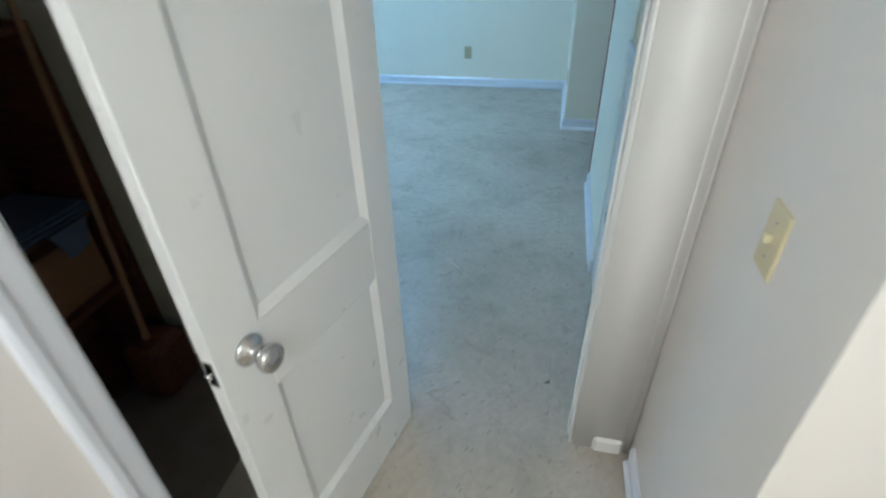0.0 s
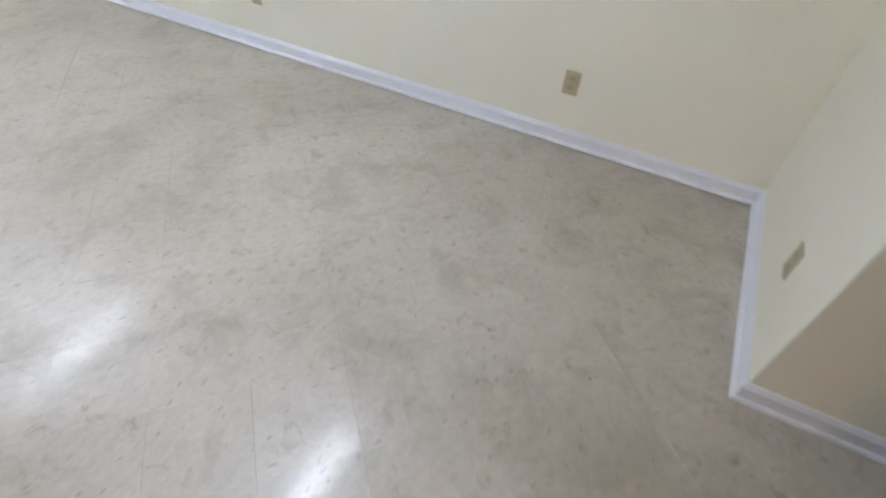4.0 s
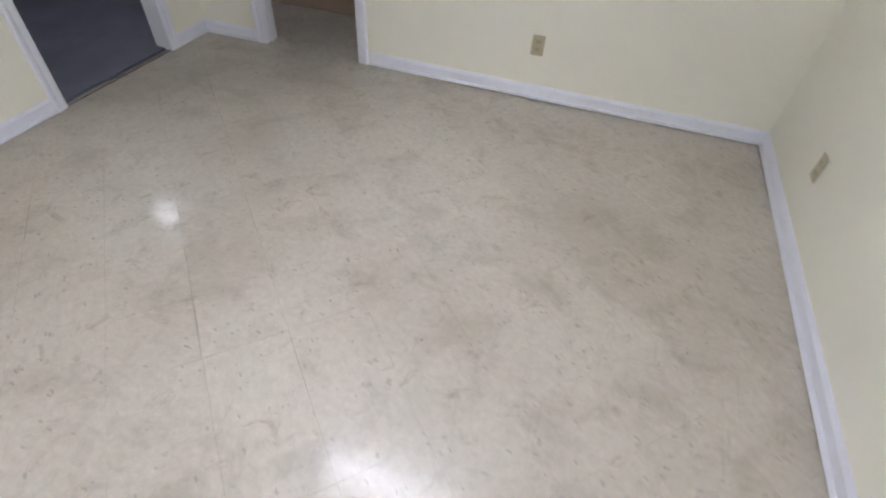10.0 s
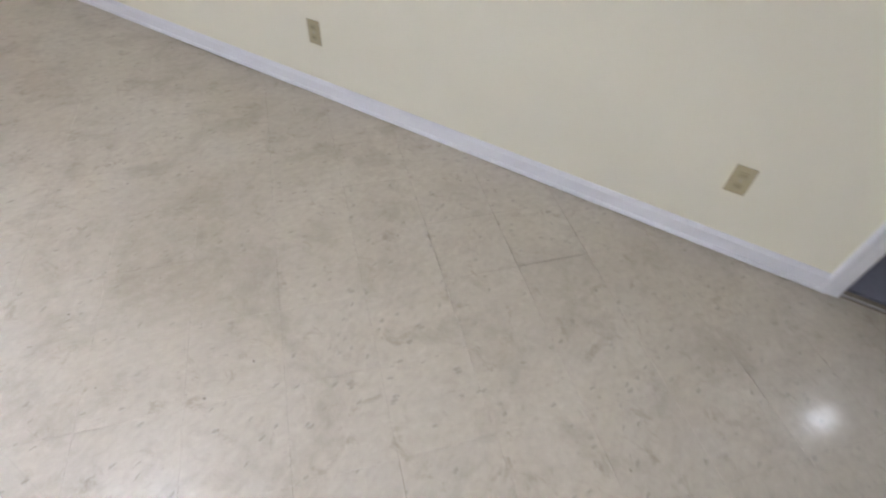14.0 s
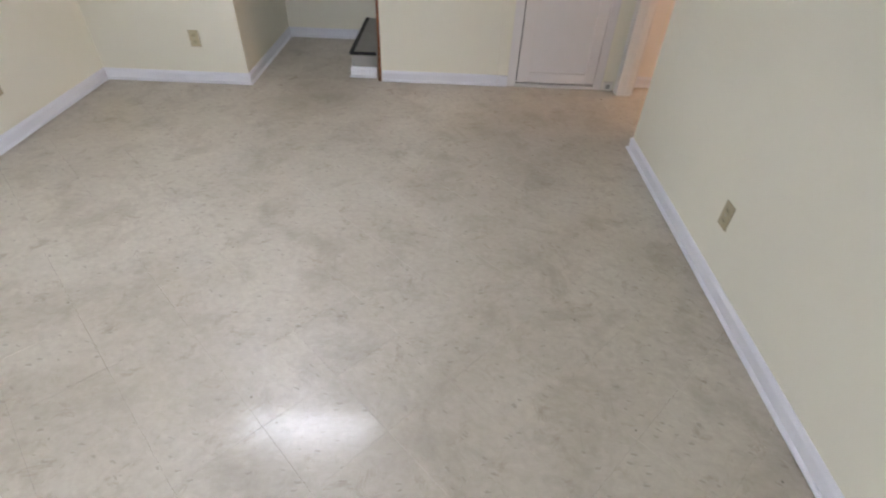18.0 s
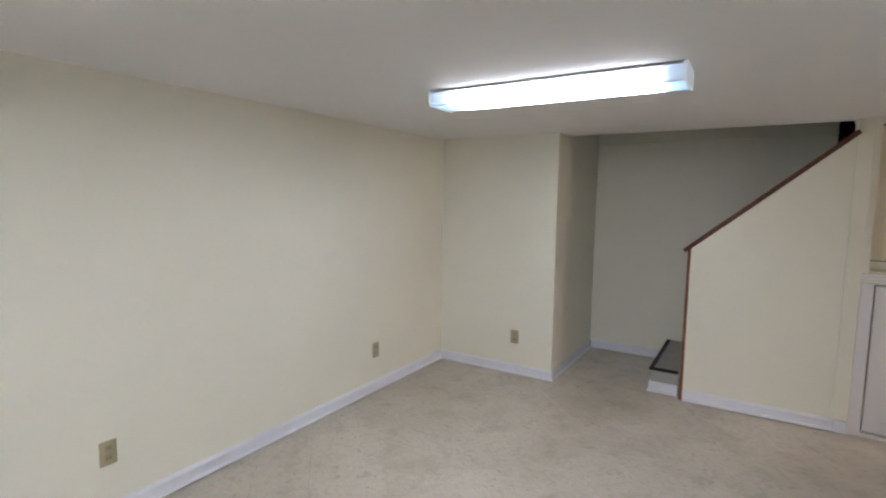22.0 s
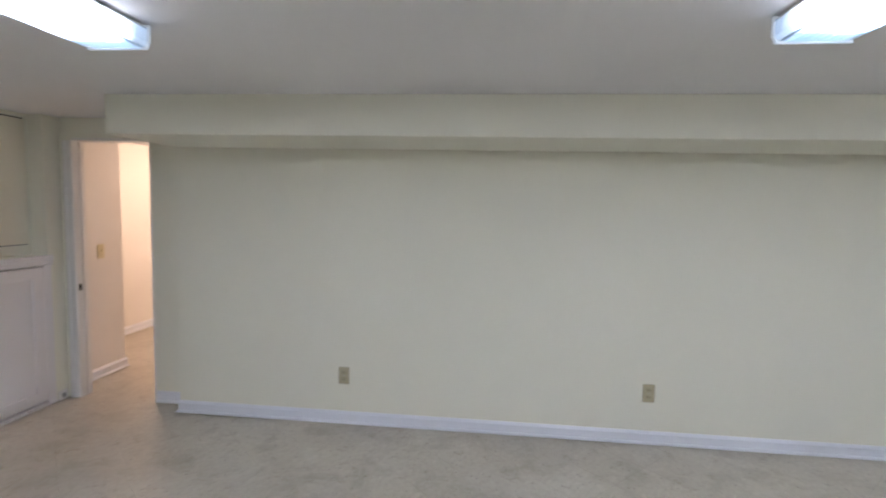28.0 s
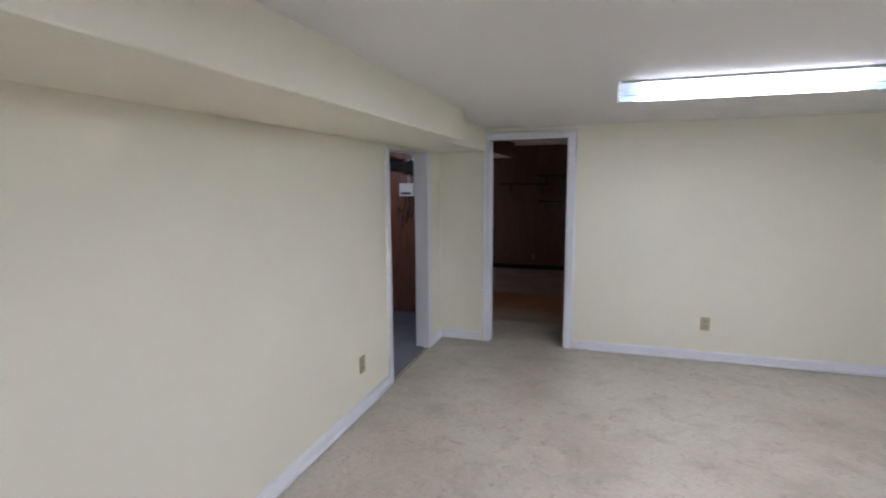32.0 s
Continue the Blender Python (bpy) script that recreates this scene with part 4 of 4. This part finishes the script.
# ---- side room ----
def side_room():
    m = thing("meter_box", (4.5, -8.6, 1.43), "white metal junction box with loose black wires on panelling", "electrical box")
    part("case", box(-0.08, 0.1, 0, 0.09, 0, 0.15, 0.006), M_WHITEBOX, m)
    part("label_strip", box(-0.04, 0.08, 0.09, 0.092, 0.02, 0.045), M_CABLE, m)
    for k, (dx, drop) in enumerate(((-0.06, 0.25), (0.0, 0.32), (0.05, 0.2))):
        bm = bmesh.new()
        pts = [(dx, 0.04, 0.0), (dx - 0.01, 0.05, -drop * 0.5), (dx + 0.03, 0.05, -drop), (dx + 0.09, 0.03, -drop * 0.7), (dx + 0.1, 0.012, -drop * 1.4)]
        for a, b in zip(pts, pts[1:]):
            rod(a, b, 0.006, 8, bm=bm)
        part("wire", bm, M_CABLE, m)
    part("conduit", rod((0.0, 0.03, 0.15), (0.0, 0.03, 0.7), 0.012), M_STEEL, m)
    t = thing("work_table", (5.46, -8.0, 0.012), "wooden table top on splayed grey metal legs", "table")
    part("table_top", box(-0.05, 0.6, -0.5, 0.4, 0.70, 0.735, 0.004), M_PANEL, t)
    for x, y in ((0.0, 0.2), (0.04, -0.23), (0.55, 0.2), (0.55, -0.23)):
        part("leg", rod((x, y, 0), (x + (0.03 if x < 0.3 else -0.03), y, 0.70), 0.022, 10), M_GREYLEG, t)
    c = thing("storage_cupboard", (6.15, -7.2, 0.012), "orange brown wooden cupboard in the dark side room", "cupboard")
    part("body", box(-0.2, 0.34, -0.55, 0.5, 0, 0.9, 0.004), M_PANEL, c)
    for a in (-0.53, -0.02):
        part("cupboard_door", box(-0.22, -0.2, a, a + 0.49, 0.06, 0.87, 0.003), M_PANEL, c)
    k = thing("side_room_light", (4.75, -7.51, 2.2), "bare cool white bulb hanging on a short cord", "ceiling light")
    part("holder", lathe([(0.02, -0.25), (0.03, -0.23), (0.03, -0.19), (0.008, -0.17), (0.006, -0.02), (0.045, -0.015), (0.045, 0.0)], 20), M_WHITEBOX, k, smooth=True)
    part("bulb", lathe([(0.012, -0.375), (0.026, -0.365), (0.034, -0.34), (0.032, -0.31), (0.018, -0.275), (0.014, -0.248)], 20), glow("cool_bulb", (0.78, 0.86, 1.0), 42.0), k, smooth=True)
    # black duct shape, also filling in the soft shadow under the ceiling
    d = thing("hanging_duct", (4.75, -8.3, 2.2), "black sagging duct that also stands for shadow below the side room ceiling", "duct")
    bm = bmesh.new()
    rings = []
    for q in range(26):
        u = q * 0.04 - 0.5
        r = 0.075 + 0.03 * math.sin(q * 0.8) * math.sin(q * 0.33) + (0.006 if q % 2 else 0.0)
        zc = -0.36 + 0.14 * u + 0.04 * math.sin(u * 6)
        rings.append([bm.verts.new((u, r * math.cos(2 * math.pi * k / 18), zc + r * 0.85 * math.sin(2 * math.pi * k / 18))) for k in range(18)])
    for a, b in zip(rings, rings[1:]):
        for k in range(18):
            bm.faces.new((a[k], a[(k + 1) % 18], b[(k + 1) % 18], b[k]))
    bm.faces.new(rings[0])
    bm.faces.new(rings[-1][::-1])
    bmesh.ops.recalc_face_normals(bm, faces=bm.faces[:])
    part("duct_tube", bm, M_INSUL, d, smooth=True)
    for a in (-0.3, 0.1, 0.45):
        part("strap", rod((a, 0, -0.40), (a, 0, 0), 0.01, 8), M_CABLE, d)
    # loose sheets of panelling on the back wall
    wall = bpy.data.objects["wall_side_room"]
    x = EAST + 0.13
    for w, top in ((0.36, 2.18), (0.89, 1.86), (0.4, 2.18), (0.4, 2.18), (0.4, 2.18)):
        part("panel", box(x, x + w - 0.006, -8.6, -8.588 if top > 2 else -8.58, 0.012, top, 0.002), M_PANEL, wall)
        x += w
    part("panel", box(4.25, 5.22, -8.6, -8.588, 1.866, 2.18, 0.002), M_PANEL, wall)


side_room()
lamp("side_room_bulb_light", "POINT", pose(4.75, -7.51, 1.86), SIDE_WATTS, (0.78, 0.86, 1.0), 0.05)


# ---- far room ----
def far_room():
    b = thing("bar_counter", (3.87, -9.95, 0.004), "brown wood bar counter with a grey laminate top", "counter")
    part("body", box(0.02, 0.6, 0.02, 1.09, 0.08, 0.86, 0.004), M_BAR, b)
    for a, w in ((0.0, 0.36), (0.365, 0.36), (0.73, 0.36)):
        part("front_panel", box(0, 0.02, a, a + w, 0.09, 0.855, 0.004), M_BAR, b)
    part("end_panel", box(0.03, 0.58, 0.0, 0.02, 0.09, 0.855, 0.004), M_BAR, b)
    part("toe_kick", box(0.025, 0.58, 0.025, 1.085, 0, 0.08), M_BLACK, b)
    part("worktop", box(-0.03, 0.63, -0.03, 1.095, 0.86, 0.895, 0.004), M_COUNTER, b, "grey laminate worktop")
    part("door_handle", rod((-0.012, 0.66, 0.55), (-0.012, 0.66, 0.67), 0.006, 8), M_IRON, b, "dark bar handle")
    part("dark_recess", box(-0.006, 0.0, 0.76, 1.06, 0.14, 0.62, 0.002), M_BLACK, b, "dark recessed panel")
    p = thing("bar_post", (4.03, -9.73, 0.899), "dark wooden post standing on the bar", "post")
    part("post", box(-0.12, 0.1, -0.1, 0.1, 0, 1.08, 0.004), M_NAVY, p)
    part("collar", box(-0.13, 0.11, -0.11, 0.11, 0, 0.05, 0.004), M_PANEL_DARK, p)
    s = thing("bar_canopy", (3.72, -11.4, 1.98), "wood panelled canopy hanging over the bar", "canopy")
    part("front_board", box(0, 0.02, 0, 2.4, 0, 0.24, 0.003), M_PANEL, s)
    part("end_board", box(0.02, 1.9, 0, 0.02, 0, 0.24, 0.003), M_PANEL, s)
    part("underside", box(0.02, 2.0, 0.02, 2.4, 0.004, 0.02), M_CEIL, s, "pale underside")
    w = thing("wall_shelf", (3.2, -12.0, 1.50), "dark wooden wall shelf on brackets", "shelf")
    part("board", box(0, 0.87, 0, 0.22, 0.03, 0.06, 0.003), M_DARKWOOD, w)
    for x in (0.1, 0.66):
        part("bracket", prism([(0, 0.03), (0.18, 0.03), (0, -0.12)], "x", x, x + 0.03), M_DARKWOOD, w)
    u = thing("wall_shelf", (2.47, -12.0, 1.20), "dark wooden wall shelf lower on the panelling", "shelf")
    part("board", box(0, 0.9, 0, 0.22, 0.03, 0.06, 0.003), M_DARKWOOD, u)
    for x in (0.1, 0.76):
        part("bracket", prism([(0, 0.03), (0.18, 0.03), (0, -0.12)], "x", x, x + 0.03), M_DARKWOOD, u)
    e = thing("wall_shelf", (2.47, -12.0, 1.64), "short dark wooden shelf above the lower one", "shelf")
    part("board", box(0, 0.9, 0, 0.16, 0.03, 0.055, 0.003), M_DARKWOOD, e)
    for x in (0.1, 0.76):
        part("bracket", prism([(0, 0.03), (0.13, 0.03), (0, -0.1)], "x", x, x + 0.03), M_DARKWOOD, e)
    solid("baseboard", box(-0.6, 5.8, -12.0, -11.985, 0.012, 0.09, 0.003), M_BLACK, "black baseboard in the far room", "baseboard")
    # added window, kept out of sight, as an opening for the fill lamp
    g = thing("window_1", (5.12, -12.06, 1.5), "unseen small basement window added for the far room fill light", "window", kind="structure")
    for r in ((0, 0.58, -0.02, 0.02, 0, 0.03), (0, 0.58, -0.02, 0.02, 0.45, 0.48), (0, 0.03, -0.02, 0.02, 0.03, 0.45), (0.55, 0.58, -0.02, 0.02, 0.03, 0.45), (0.28, 0.30, -0.015, 0.015, 0.03, 0.45)):
        part("window_frame", box(*r, bevel=0.002), M_TRIM, g)
    c = thing("curtain", (4.5, -11.97, 1.42), "pale gathered curtain on the far room back wall", "curtain")
    prof = [(0.012 * k, 0.012 * math.sin(k * 1.3)) for k in range(24)]
    part("cloth", prism(prof + [(a, b + 0.006) for a, b in prof[::-1]], "z", 0, 0.55), M_CLOTH, c)
    part("curtain_rod", rod((-0.05, 0, 0.56), (1.3, 0, 0.56), 0.008, 10), M_STEEL, c)


def far_panels():
    wall = bpy.data.objects["wall_far_room"]
    rng = random.Random(11)
    x = 1.2
    while x < 4.6:
        w = rng.choice((0.1, 0.14, 0.2))
        part("panel", box(x, x + w - 0.005, -12.0, -11.992, 0.09, 2.2, 0.0015), M_PANEL_DARK, wall)
        x += w


far_room()
far_panels()
# added fill lamp that brightens the far room, aimed down at the carpet
far_fill = lamp("far_room_fill", "AREA", pose(5.41, -11.985, 1.74, 35, 0, 0), FAR_FILL_WATTS, (1.0, 0.92, 0.90), 0.45)
far_fill.data.spread = radians(64)


# ---- vinyl tiles, laid on the diagonal ----
def clip(poly, axis, sign, limit):
    out = []
    for k, p in enumerate(poly):
        q = poly[(k + 1) % len(poly)]
        ip, iq = sign * p[axis] <= sign * limit, sign * q[axis] <= sign * limit
        if ip:
            out.append(p)
        if ip != iq:
            s = (limit - p[axis]) / (q[axis] - p[axis])
            out.append((p[0] + s * (q[0] - p[0]), p[1] + s * (q[1] - p[1])))
    return out


def tile_bm(poly, bm=None, wide=1.0):
    own = bmesh.new() if bm is None else bm
    cx, cy = sum(p[0] for p in poly) / len(poly), sum(p[1] for p in poly) / len(poly)
    ring = []
    for shrink, z in ((0.00022 * wide, -0.003), (0.00022 * wide, -0.0003), (0.0006 * wide, 0.0)):
        row = []
        for x, y in poly:
            d = math.hypot(x - cx, y - cy) or 1
            row.append(own.verts.new((x - (x - cx) / d * shrink * 1.4, y - (y - cy) / d * shrink * 1.4, z)))
        ring.append(row)
    n = len(poly)
    for a, b in zip(ring, ring[1:]):
        for k in range(n):
            own.faces.new((a[k], a[(k + 1) % n], b[(k + 1) % n], b[k]))
    own.faces.new(ring[-1])
    return own


def tiles():
    floor = bpy.data.objects["floor"]
    size = 0.3
    h = size / math.sqrt(2)
    spots = [(0.0, EAST, SOUTH - 0.06, 0.0, True), (1.115, RECESS + 0.05, 0.0, BACK_Y, False), (EAST, RECESS + 0.05, -0.82, 0.0, False), (RECESS + 0.05, 6.7, HALL_S - 0.05, 1.06, False), (RECESS + 0.1, 5.3, -1.01, HALL_S - 0.05, False), (2.2, 3.8, -8.55, SOUTH - 0.06, False)]
    whole = [mesh_of("tile", tile_bm([(-h, 0), (0, -h), (h, 0), (0, h)], wide=k), M_VINYL) for k in (0.8, 1.6, 1.0, 2.8)]
    rng = random.Random(8)
    rest = bmesh.new()
    made = 0
    for x0, x1, y0, y1, main in spots:
        for i in range(-40, 60):
            for j in range(-40, 60):
                # joints run along x + y and x - y
                cx = -0.692 + (i + j) * h
                cy = -0.766 + (i - j) * h
                if cx < x0 - h or cx > x1 + h or cy < y0 - h or cy > y1 + h:
                    continue
                poly = [(cx - h, cy), (cx, cy - h), (cx + h, cy), (cx, cy + h)]
                inside = all(x0 <= a <= x1 and y0 <= b <= y1 for a, b in poly)
                if not inside:
                    for axis, sign, limit in ((0, -1, x0), (0, 1, x1), (1, -1, y0), (1, 1, y1)):
                        poly = clip(poly, axis, sign, limit) if poly else poly
                    if len(poly) < 3:
                        continue
                    area = abs(sum(p[0] * q[1] - q[0] * p[1] for p, q in zip(poly, poly[1:] + poly[:1]))) / 2
                    if area < 0.0004:
                        continue
                if main and inside and made < 300:
                    ob = new("tile", rng.choice(whole))
                    ob.location = (cx, cy, 0)
                    ob.parent = floor
                    made += 1
                else:
                    tile_bm(poly, rest, rng.choice((0.8, 1.4, 2.2)))
    ob = part("cut_tiles", rest, M_VINYL, floor)
    ob["kind"] = "stuff"


tiles()
